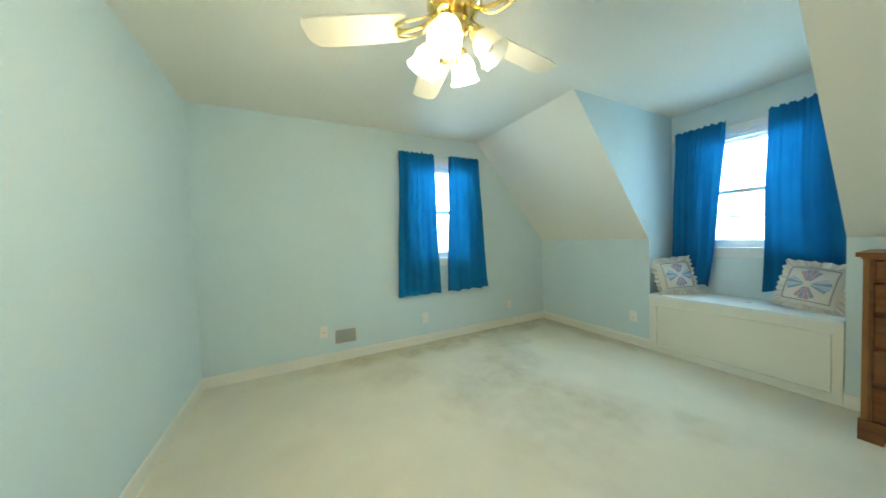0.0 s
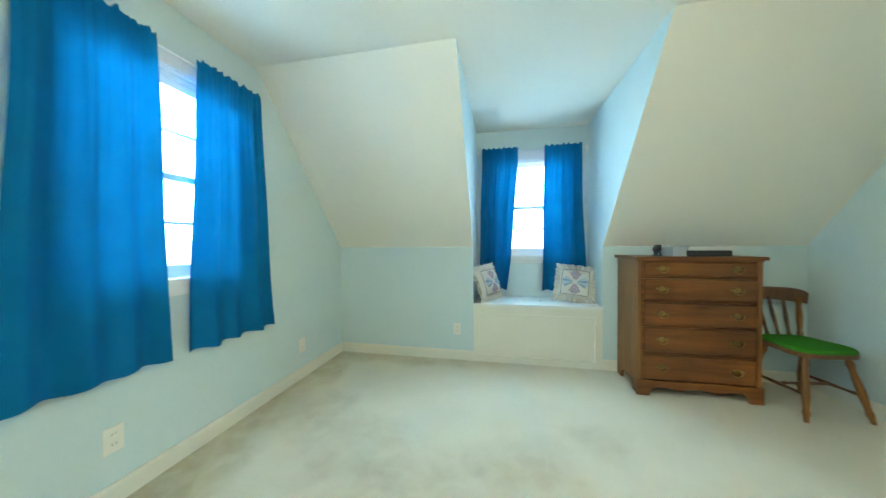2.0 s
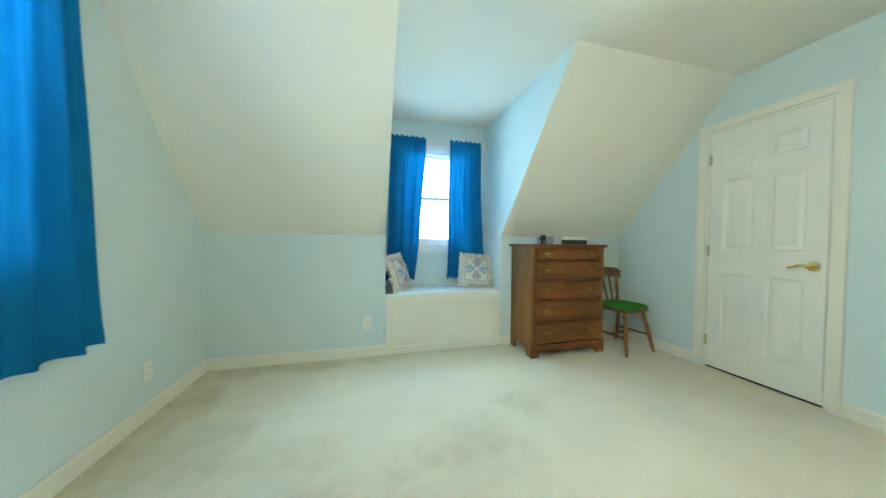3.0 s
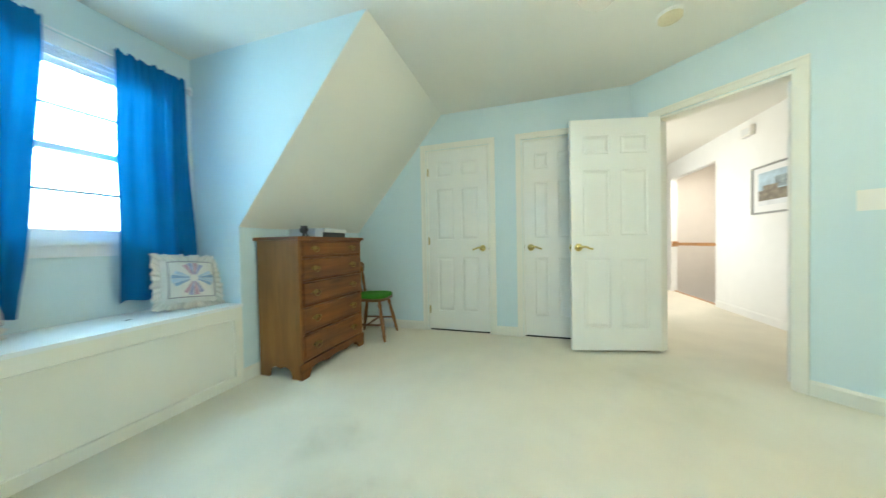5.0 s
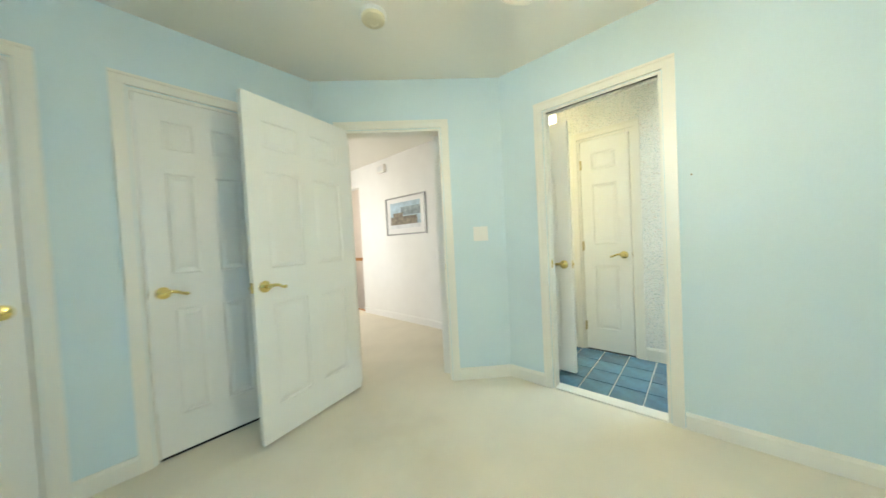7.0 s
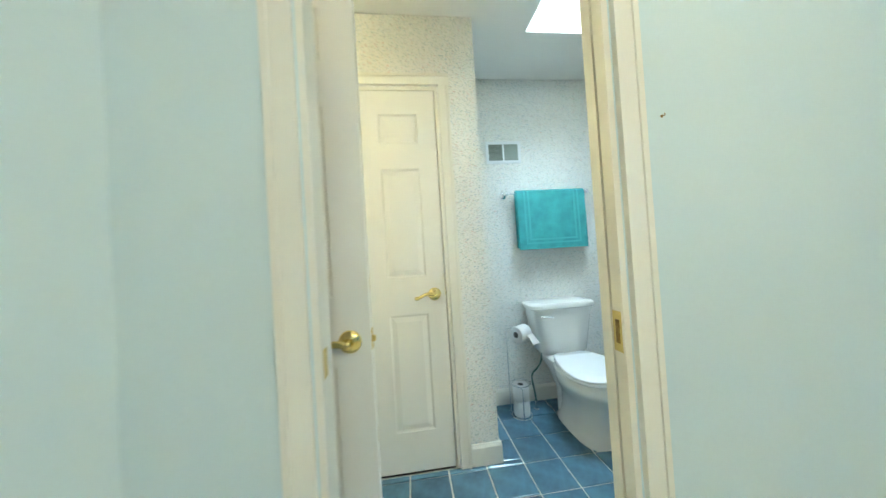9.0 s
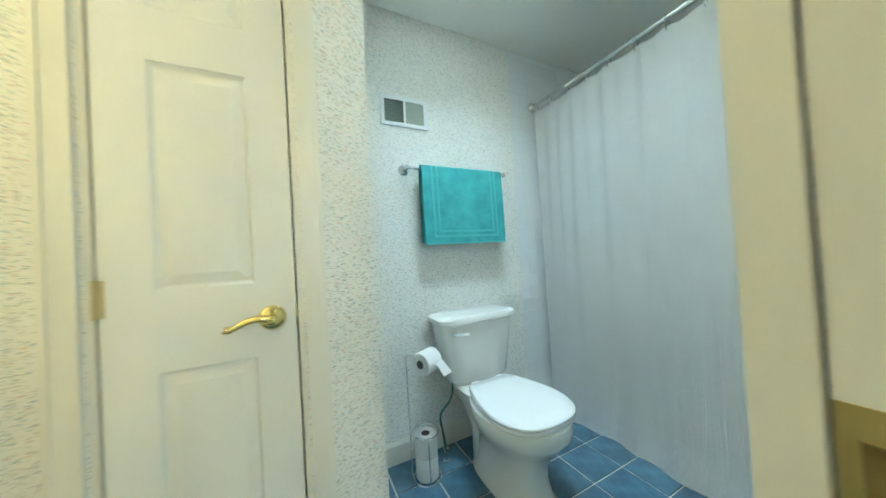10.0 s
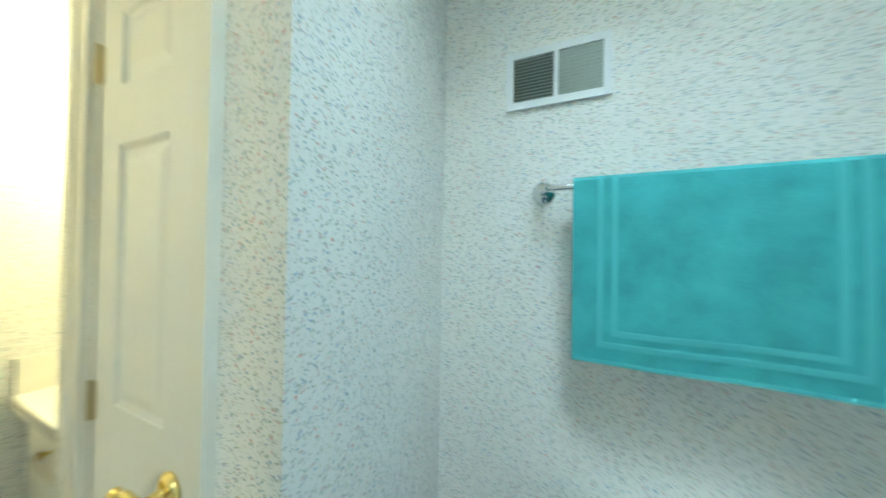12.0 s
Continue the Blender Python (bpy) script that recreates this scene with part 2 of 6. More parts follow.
M_SASH = mat("white_sash_paint", (0.80, 0.82, 0.82), 0.35, vary=0.03)
M_HALL = mat("white_hall_paint", (0.84, 0.84, 0.80), 0.8, vary=0.02, bump=0.08, bump_scale=260)
M_BEIGE = mat("beige_stair_paint", (0.74, 0.68, 0.60), 0.8, vary=0.03, bump=0.08, bump_scale=260)
M_PAPER = wallpaper("sprigged_wallpaper")
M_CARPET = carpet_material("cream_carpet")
M_BRASS = mat("polished_brass", (0.80, 0.65, 0.27), 0.16, 1.0, vary=0.08, scale=20)
M_CHROME = mat("chrome", (0.80, 0.82, 0.83), 0.10, 1.0, vary=0.03)
M_STEEL = mat("brushed_steel", (0.74, 0.75, 0.74), 0.25, 1.0, vary=0.05)
M_OLDBRASS = mat("aged_brass", (0.30, 0.21, 0.08), 0.32, 1.0, vary=0.35, scale=40)
M_BLUE = cloth("blue_curtain_cloth", (0.005, 0.150, 0.370), 0.14, vary=0.14)
M_GLASS = glass_material("window_glass")
M_DARK = mat("dark_gap", (0.02, 0.02, 0.02), 0.9, vary=0.1)
M_PLASTIC = mat("ivory_plastic", (0.82, 0.80, 0.74), 0.3, vary=0.02)
M_BEIGEPLASTIC = mat("yellowed_plastic", (0.72, 0.64, 0.42), 0.4, vary=0.04)
GLOBE = glow("lit_globe", (1.0, 0.85, 0.6), 9.0)
M_WOOD = wood("maple_stain", (0.078, 0.024, 0.007), (0.27, 0.098, 0.024), 0.36, "X", 7.0)
M_WOODZ = wood("maple_stain_upright", (0.17, 0.070, 0.019), (0.30, 0.135, 0.038), 0.40, "Z", 6.0)
M_RAIL = wood("oak_handrail", (0.35, 0.16, 0.05), (0.55, 0.28, 0.10), 0.35, "X")
M_GREEN = cloth("green_velvet", (0.045, 0.23, 0.022), 0, vary=0.2)
M_CHAIR = wood("chair_wood", (0.09, 0.035, 0.014), (0.24, 0.11, 0.05), 0.4, "Z")
M_PORCELAIN = mat("white_porcelain", (0.82, 0.82, 0.78), 0.10, vary=0.01, coat=0.5)
M_SEAT = mat("white_toilet_seat", (0.84, 0.86, 0.87), 0.2, vary=0.01, coat=0.3)
M_TILE = mat("blue_floor_tile", (0.066, 0.155, 0.220), 0.20, vary=0.5, scale=9, fine=40, bump=0.15, bump_scale=30, coat=0.35, random_value=0.3)
M_GROUT = mat("pale_grout", (0.62, 0.62, 0.56), 0.85, vary=0.08, scale=12, bump=0.3)
M_WGROUT = mat("white_grout", (0.78, 0.80, 0.80), 0.7, vary=0.04)
M_WTILE = mat("white_wall_tile", (0.80, 0.82, 0.82), 0.15, vary=0.02, random_value=0.2)
M_TEAL = cloth("teal_towel", (0.058, 0.355, 0.36), 0, vary=0.24, weave=260, scale=14)
M_TEAL_LIGHT = cloth("teal_towel_band", (0.085, 0.44, 0.45), 0, vary=0.08, weave=500)
M_PALE = cloth("pale_blue_towel", (0.58, 0.69, 0.74), 0, vary=0.1, weave=260)
M_PALE_BAND = cloth("pale_blue_band", (0.64, 0.73, 0.76), 0, vary=0.05, weave=700)
M_TAG = mat("blue_label_cloth", (0.05, 0.36, 0.62), 0.7, vary=0.1)
M_SHOWER = cloth("white_shower_curtain", (0.90, 0.91, 0.91), 0.45, vary=0.02, weave=60)
creases(M_SHOWER)
M_ROLL = mat("white_tissue", (0.84, 0.83, 0.80), 0.95, vary=0.02, bump=0.3, bump_scale=300)
# the next two colours put the shade of hollows into the surface
M_HOLLOW = mat("dark_hollow_tone", (0.08, 0.07, 0.06), 0.9, vary=0.1)
M_BLACKISH = mat("shaded_duct", (0.16, 0.18, 0.16), 0.8, vary=0.1)
M_LOUVRE = mat("grey_vent_paint", (0.29, 0.33, 0.28), 0.45, vary=0.05)
M_REGISTER = mat("pale_grey_register_paint", (0.50, 0.51, 0.46), 0.45, vary=0.05)
M_BLACK = mat("black_plastic", (0.025, 0.03, 0.035), 0.35, vary=0.1)
M_PRINTER = mat("grey_plastic", (0.45, 0.50, 0.55), 0.4, vary=0.05)
M_GREY = mat("pale_grey_plastic", (0.72, 0.73, 0.70), 0.4, vary=0.03)
M_QUILT = cloth("cream_quilt_cloth", (0.72, 0.68, 0.60), 0, vary=0.06, weave=500)
M_MIRROR = mat("mirror", (0.9, 0.92, 0.92), 0.01, 1.0, vary=0.005)
M_COUNTER = mat("cream_vanity_top", (0.82, 0.80, 0.72), 0.2, vary=0.04, scale=14)
M_HOSE = mat("braided_hose", (0.05, 0.16, 0.14), 0.35, 0.6, vary=0.2, scale=60)


# ---------------------------------------------------------------- shapes
def box(bm, x0, x1, y0, y1, z0, z1):
    vs = [bm.verts.new((x, y, z)) for z in (z0, z1) for x, y in ((x0, y0), (x1, y0), (x1, y1), (x0, y1))]
    for f in ((3, 2, 1, 0), (4, 5, 6, 7), (0, 1, 5, 4), (1, 2, 6, 5), (2, 3, 7, 6), (3, 0, 4, 7)):
        bm.faces.new([vs[i] for i in f])
    return vs


def prism(bm, outline, lift):
    """A solid from a flat outline (3D points) pushed along lift."""
    a = [bm.verts.new(p) for p in outline]
    c = [bm.verts.new(Vector(p) + Vector(lift)) for p in outline]
    bm.faces.new(a[::-1])
    bm.faces.new(c)
    for i in range(len(a)):
        j = (i + 1) % len(a)
        bm.faces.new((a[i], a[j], c[j], c[i]))
    return a + c


def lathe(bm, profile, seg=24, m=Matrix()):
    rings = []
    for r, z in profile:
        rings.append([bm.verts.new(m @ Vector((max(r, 1e-4) * math.cos(2 * math.pi * i / seg), max(r, 1e-4) * math.sin(2 * math.pi * i / seg), z))) for i in range(seg)])
    for a, c in zip(rings, rings[1:]):
        for i in range(seg):
            j = (i + 1) % seg
            bm.faces.new((a[i], a[j], c[j], c[i]))
    for ring, flip in ((rings[0], True), (rings[-1], False)):
        bm.faces.new(ring[::-1] if flip else ring)


def tube(bm, pts, radii, seg=10, flat=1.0, cap=True):
    """A round bar along points; radii one number or one a point; flat squashes it in height."""
    pts = [Vector(p) for p in pts]
    radii = [radii] * len(pts) if isinstance(radii, (int, float)) else radii
    rings = []
    for i, p in enumerate(pts):
        d = (pts[min(i + 1, len(pts) - 1)] - pts[max(i - 1, 0)]).normalized()
        side = d.cross(Vector((0, 0, 1)))
        side = side.normalized() if side.length > 0.05 else Vector((1, 0, 0))
        up = side.cross(d).normalized()
        rings.append([bm.verts.new(p + radii[i] * (math.cos(2 * math.pi * k / seg) * side + flat * math.sin(2 * math.pi * k / seg) * up)) for k in range(seg)])
    for a, c in zip(rings, rings[1:]):
        for i in range(seg):
            j = (i + 1) % seg
            bm.faces.new((a[i], c[i], c[j], a[j]))
    if cap:
        bm.faces.new(rings[0])
        bm.faces.new(rings[-1][::-1])


def bezier(p0, p1, p2, p3, n=12):
    p0, p1, p2, p3 = map(Vector, (p0, p1, p2, p3))
    return [(1 - t) ** 3 * p0 + 3 * (1 - t) ** 2 * t * p1 + 3 * (1 - t) * t * t * p2 + t**3 * p3 for t in [i / n for i in range(n + 1)]]


def part(name, bm, material, parent=None, label="", bevel=0.0, smooth=False, m=None, seg=2):
    if bevel:
        edges = [e for e in bm.edges if len(e.link_faces) == 2 and e.calc_face_angle(0) > 0.6]
        bmesh.ops.bevel(bm, geom=edges, offset=bevel, segments=seg, profile=0.6, affect="EDGES", clamp_overlap=True)
    bmesh.ops.recalc_face_normals(bm, faces=bm.faces)
    me = bpy.data.meshes.new(name)
    bm.to_mesh(me)
    bm.free()
    me.materials.append(material)
    if smooth:
        me.polygons.foreach_set("use_smooth", [True] * len(me.polygons))
        me.set_sharp_from_angle(angle=radians(40))
    ob = new(name, me)
    ob.parent = parent
    if m is not None:
        ob.matrix_basis = m
    if label:
        ob["label"] = label
    return ob


def thing(name, m, label, category, group="", kind=""):
    ob = new(name)
    ob.empty_display_size = 0.1
    ob.matrix_basis = m
    return tagged(ob, label, category, group, kind)


def one_box(name, material, x0, x1, y0, y1, z0, z1, parent=None, bevel=0.0, label=""):
    bm = bmesh.new()
    box(bm, x0, x1, y0, y1, z0, z1)
    return part(name, bm, material, parent, label, bevel)


def structure(ob, label="", category=""):
    return tagged(ob, label, category, kind="structure")


# ---------------------------------------------------------------- setting
S45 = math.sqrt(0.5)
DIAG = Matrix.Translation((2.80, SY, 0)) @ Matrix.Rotation(radians(45), 4, "Z")  # along the slanted wall; its +y faces the room
DLEN = (CX - 2.80) / S45
E0, E1 = 0.49, 1.26


def wall(name, material, label, axis, at, thick, a0, a1, z1, holes=(), m=None):
    """A wall with holes (a0, a1, z0, z1); axis 'x': it runs along x at y = at, thickness towards at + thick."""
    bm = bmesh.new()

    def block(p, q, r, s):
        if q - p > 1e-4 and s - r > 1e-4:
            lo, hi = sorted((at, at + thick))
            box(bm, p, q, lo, hi, r, s) if axis == "x" else box(bm, lo, hi, p, q, r, s)

    edge = a0
    for h0, h1, hz0, hz1 in sorted(holes):
        block(edge, h0, 0, z1)
        block(h0, h1, 0, hz0)
        block(h0, h1, hz1, z1)
        edge = h1
    block(edge, a1, 0, z1)
    return structure(part(name, bm, material, m=m), label, "wall")


# bedroom
GW = (1.78, 2.58, 0.98, 2.10)
DW = (1.37, 2.10, 1.035, 2.11)
wall("wall_gable", M_WALL, "pale blue painted gable wall with a curtained window", "y", GX, -0.16, -0.18, 4.0, CZ, [GW])
wall("wall_south", M_WALL, "pale blue painted wall with the bathroom opening", "x", SY, -0.037, GX - 0.16, 2.80, CZ, [(OX0, OX1, 0, DH)])
wall("wall_closets", M_WALL, "pale blue painted wall with two closet doors", "y", CX, 0.12, 0.865, 4.0, CZ, [(2.192, 2.907, 0, 2.04), (1.25, 1.852, 0, 2.04)])
wall("wall_diagonal", M_WALL, "pale blue painted slanted wall with the entry door", "x", 0, -0.06, 0, DLEN, CZ, [(E0, E1, 0, DH)], m=DIAG)
wall("wall_diagonal_hall", M_HALL, "white hall side of the slanted wall", "x", -0.063, -0.06, 0.05, DLEN - 0.02, CZ, [(E0, E1, 0, DH)], m=DIAG)
for n, (a, c) in enumerate(((GX, DX0), (DX1, CX))):
    bm = bmesh.new()
    box(bm, a if n == 0 else a + 0.002, c - 0.002 if n == 0 else c, KY, KY + 0.09, 0, KZ)
    structure(part(f"wall_knee_{n + 1}", bm, M_WALL), "low pale blue knee wall under the sloped ceiling", "wall")
    bm = bmesh.new()
    x0, x1 = (a, c - 0.002) if n == 0 else (a + 0.002, c)
    prism(bm, [(x0, KY, KZ + 0.001), (x0, TOPY, CZ), (x0, TOPY + 0.13, CZ), (x0, KY + 0.13, KZ + 0.001)], (x1 - x0, 0, 0))
    structure(part(f"ceiling_slope_{n + 1}", bm, M_CREAM), "cream painted sloped attic ceiling", "ceiling")
    bm = bmesh.new()
    x = c if n == 0 else a
    prism(bm, [(x, TOPY + 0.004, CZ), (x, DY, CZ), (x, DY, 0), (x, KY + 0.004, 0), (x, KY + 0.004, KZ)], (-0.09 if n == 0 else 0.09, 0, 0))
    structure(part(f"wall_dormer_{n + 1}", bm, M_WALL), "pale blue painted cheek wall of the dormer", "wall")
wall("wall_dormer_back", M_WALL, "pale blue painted dormer wall round the window", "x", DY, 0.15, DX0 - 0.09, DX1 + 0.09, CZ, [DW])
bm = bmesh.new()
prism(bm, [(GX - 0.16, SY - 0.037, CZ), (2.80, SY - 0.037, CZ), (2.86, SY - 0.037, CZ), (CX + 0.06, 0.86, CZ), (CX + 0.06, TOPY + 0.13, CZ), (DX1 + 0.09, TOPY + 0.13, CZ), (DX1 + 0.09, DY + 0.15, CZ), (DX0 - 0.09, DY + 0.15, CZ), (DX0 - 0.09, TOPY + 0.13, CZ), (GX - 0.16, TOPY + 0.13, CZ)], (0, 0, 0.12))
structure(part("ceiling", bm, M_CEIL), "flat white painted bedroom ceiling", "ceiling")
bm = bmesh.new()
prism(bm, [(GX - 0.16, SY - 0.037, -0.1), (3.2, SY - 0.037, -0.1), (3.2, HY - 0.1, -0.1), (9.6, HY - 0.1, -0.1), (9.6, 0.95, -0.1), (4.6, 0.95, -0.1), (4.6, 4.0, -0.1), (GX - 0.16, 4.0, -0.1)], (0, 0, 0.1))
structure(part("floor", bm, M_CARPET), "cream cut-pile carpet with worn, soiled patches and darker edges", "carpet")

# closets behind their doors, and the hall
one_box("wall_closet_back", M_HALL, 4.55, 4.65, 0.95, 4.0, 0, CZ)
wall("wall_hall_picture", M_HALL, "white hall wall with a framed picture and stair opening", "x", HY, -0.1, 3.30, 9.6, 2.6, [(5.89, 7.28, 0, 2.12)])
# the hole is an unseen opening, added to let in the hall fill lamp
wall("wall_hall_north", M_HALL, "plain white hall wall", "x", 0.90, 0.1, CX + 0.10, 9.6, 2.6, [(5.0, 6.4, 0.80, 2.20)])
one_box("wall_hall_end", M_HALL, 9.5, 9.6, HY, 0.90, 0, 2.6)
one_box("wall_hall_west", M_HALL, 3.20, 3.30, HY - 0.1, 0.10, 0, 2.6)
one_box("ceiling_hall", M_CEIL, 2.88, 9.6, HY - 0.1, 0.86, CZ + 0.002, CZ + 0.1)
for ob in scene.objects:
    if ob.name in ("wall_closet_back", "wall_hall_end", "wall_hall_west"):
        structure(ob, "plain white painted inner wall", "wall")
    if ob.name == "ceiling_hall":
        structure(ob, "flat white hall ceiling", "ceiling")
structure(one_box("wall_stair", M_BEIGE, 5.2, 8.2, HY - 1.25, HY - 1.15, -1.5, 2.6), "beige painted wall of the stairwell", "wall")
structure(one_box("wall_stair_end", M_BEIGE, 8.2, 8.3, HY - 1.25, HY - 0.1, -1.5, 2.6), "beige painted end wall of the stairwell", "wall")
structure(one_box("wall_stair_start", M_BEIGE, 5.1, 5.2, HY - 1.25, HY - 0.1, -1.5, 2.6), "beige painted end wall of the stairwell", "wall")
structure(one_box("ceiling_stair", M_CEIL, 5.1, 8.3, HY - 1.25, HY - 0.1, 2.6, 2.7), "white stairwell ceiling", "ceiling")

# bathroom
wall("wall_bath_north", M_PAPER, "sprigged wallpaper wall beside the bathroom opening", "x", -0.219, -0.037, -0.40, 3.20, CZ, [(OX0, OX1, 0, DH)])
wall("wall_bath_back", M_PAPER, "sprigged wallpaper wall behind the toilet", "x", BB, -0.1, 0.742, 3.6, CZ)
wall("wall_linen", M_PAPER, "sprigged wallpaper wall round the linen closet door", "x", CLY, -0.1, RX, 2.68, CZ, [(2.05, 2.49, 0, 2.04)])
wall("wall_linen_side", M_PAPER, "sprigged wallpaper return wall beside the toilet", "y", RX, 0.1, BB, CLY - 0.1, CZ)
wall("wall_linen_end", M_PAPER, "sprigged wallpaper return wall beside the vanity", "y", 2.68, -0.1, BB, CLY - 0.1, CZ)
wall("wall_bath_east", M_PAPER, "sprigged wallpaper end wall of the vanity", "y", 3.195, 0.1, BB, HY - 0.1, CZ)
wall("wall_tub_back", M_WGROUT, "grouted wall behind the white tub tiles", "x", BB - 0.0055, -0.1, -0.40, 0.742, CZ)
wall("wall_tub_west", M_WTILE, "white tiled end wall of the tub", "y", -0.30, -0.1, BB, BN, CZ)
SKY = (1.03, 1.482, -1.192, -0.68)
bm = bmesh.new()
for x0, x1, y0, y1 in ((-0.4, SKY[0], BB - 0.1, -0.219), (SKY[1], 3.3, BB - 0.1, -0.219), (SKY[0], SKY[1], BB - 0.1, SKY[2]), (SKY[0], SKY[1], SKY[3], -0.219)):
    box(bm, x0, x1, y0, y1, CZ + 0.001, CZ + 0.1)
structure(part("ceiling_bath", bm, M_BATHCEIL), "white bathroom ceiling with a skylight opening", "ceiling")
bm = bmesh.new()
for x0, x1, y0, y1 in ((SKY[0] - 0.03, SKY[0], SKY[2] - 0.03, SKY[3] + 0.03), (SKY[1], SKY[1] + 0.03, SKY[2] - 0.03, SKY[3] + 0.03), (SKY[0], SKY[1], SKY[2] - 0.03, SKY[2]), (SKY[0], SKY[1], SKY[3], SKY[3] + 0.03)):
    box(bm, x0, x1, y0, y1, CZ + 0.10, CZ + 0.45)
structure(part("skylight_shaft", bm, M_CEIL), "white painted light shaft of the skylight", "skylight")
pane = structure(one_box("skylight_pane", M_GLASS, SKY[0], SKY[1], SKY[2], SKY[3], CZ + 0.42, CZ + 0.43), "clear skylight pane", "skylight")
pane.visible_shadow = False
structure(one_box("floor_bath", M_GROUT, -0.4, 3.2, BB - 0.1, -0.219, -0.1, 0.002), "pale grout bed of the blue tiled bathroom floor", "floor")

# ---------------------------------------------------------------- trim, doors and windows
M_HINGE = mat("dull_brass_hinge", (0.55, 0.46, 0.26), 0.35, 0.8, vary=0.1)


def baseboard(m, length, high=0.095, label="cream painted baseboard along the carpet", material=M_TRIM):
    """Runs along local x, with its face towards local +y."""
    bm = bmesh.new()
    prism(bm, [(0, 0.001, 0), (0, 0.014, 0), (0, 0.014, high - 0.018), (0, 0.009, high - 0.006), (0, 0.007, high), (0, 0.001, high)], (length, 0, 0))
    return structure(part("baseboard", bm, material, m=m), label, "baseboard")


R90, R180, R270 = 90, 180, -90
baseboard(pose(GX, SY + 0.014, 0, 0, 0, R270) @ Matrix.Translation((-(KY - SY - 0.028), 0, 0)), KY - SY - 0.028)
baseboard(pose(GX, SY, 0), OX0 - 0.066 - GX)
baseboard(pose(OX1 + 0.066, SY, 0), 2.80 - OX1 - 0.060)
baseboard(DIAG, E0 - 0.064)
baseboard(DIAG @ Matrix.Translation((E1 + 0.064, 0, 0)), DLEN - E1 - 0.068)
baseboard(pose(CX, 0.87, 0, 0, 0, R90), 1.184 - 0.87)
baseboard(pose(CX, 1.916, 0, 0, 0, R90), 2.128 - 1.916)
baseboard(pose(CX, 2.971, 0, 0, 0, R90), KY - 2.971)
baseboard(pose(DX0, KY, 0, 0, 0, R180), DX0 - GX)
baseboard(pose(CX, KY, 0, 0, 0, R180), CX - DX1)
baseboard(pose(8.6, HY, 0) @ Matrix.Translation((-5.25, 0, 0)), 2.53, label="white baseboard along the hall wall", material=M_HALL)
baseboard(pose(7.30, HY, 0), 2.2, label="white baseboard along the hall wall", material=M_HALL)
BATHBASE = "cream painted baseboard along the blue floor tiles"
baseboard(pose(0.755, BB, 0), RX - 0.755, 0.12, BATHBASE)
baseboard(pose(RX, BB + 0.014, 0, 0, 0, R90), CLY - BB - 0.002, 0.12, BATHBASE)
baseboard(pose(RX - 0.012, CLY, 0), 1.984 - RX + 0.012, 0.12, BATHBASE)
baseboard(pose(2.556, CLY, 0), 2.68 - 2.556, 0.12, BATHBASE)
baseboard(pose(OX0 - 0.066, BN, 0, 0, 0, R180), OX0 - 0.066 - 0.6, 0.12, BATHBASE)


def casing(parent, w, h, y=0.0, face=1):
    """Moulded frame round an opening: x from 0 to w, h high, on the wall face at y."""
    for x0, x1, z0, z1 in ((-0.062, -0.004, 0, h + 0.004), (w + 0.004, w + 0.062, 0, h + 0.004), (-0.062, w + 0.062, h + 0.0045, h + 0.064)):
        bm = bmesh.new()
        lo, hi = sorted((y + face * 0.0005, y + face * 0.016))
        box(bm, x0, x1, lo, hi, z0, z1)
        lo, hi = sorted((y + face * 0.010, y + face * 0.021))
        if z0 == 0:
            e0, e1 = (x0, x0 + 0.016) if x0 < 0 else (x1 - 0.016, x1)
            box(bm, e0 + 0.001, e1 - 0.001, lo, hi, 0, z1)
        else:
            box(bm, x0 + 0.001, x1 - 0.001, lo, hi, z1 - 0.016, z1 - 0.001)
        part("casing", bm, M_TRIM, parent, bevel=0.003)


def jambs(parent, w, h, y0, y1, t=0.018):
    """Lining of an opening, through the wall."""
    for x0, x1, z0, z1 in ((-0.003, t - 0.003, 0, h), (w - t + 0.003, w + 0.003, 0, h), (t - 0.003, w - t + 0.003, h - t, h)):
        one_box("jamb", M_TRIM, x0, x1, y0, y1, z0, z1, parent, 0.002)


def lever(parent, x, z, y, out, toward):
    """A brass lever handle on the door face at y; out: +1 or -1 along y; toward: +1 or -1 along x."""
    bm = bmesh.new()
    turn = Matrix.Translation((x, y, z)) @ Matrix.Rotation(radians(-90 * out), 4, "X")
    lathe(bm, [(0.033, 0.0), (0.034, 0.004), (0.031, 0.009), (0.022, 0.013), (0.013, 0.016), (0.011, 0.03), (0.012, 0.052), (0.006, 0.056)], 24, turn)
    d = toward
    pts = bezier((x, y + out * 0.045, z), (x + d * 0.03, y + out * 0.050, z + 0.012), (x + d * 0.048, y + out * 0.046, z + 0.008), (x + d * 0.066, y + out * 0.042, z - 0.002), 8)
    pts += bezier((x + d * 0.066, y + out * 0.042, z - 0.002), (x + d * 0.080, y + out * 0.040, z - 0.010), (x + d * 0.093, y + out * 0.040, z - 0.016), (x + d * 0.104, y + out * 0.042, z - 0.010), 6)[1:]
    n = len(pts)
    tube(bm, pts, [0.0105 - 0.004 * i / n + (0.003 if i > n - 4 else 0) for i in range(n)], 10)
    part("lever_handle", bm, M_BRASS, parent, "polished brass lever handle", smooth=True)


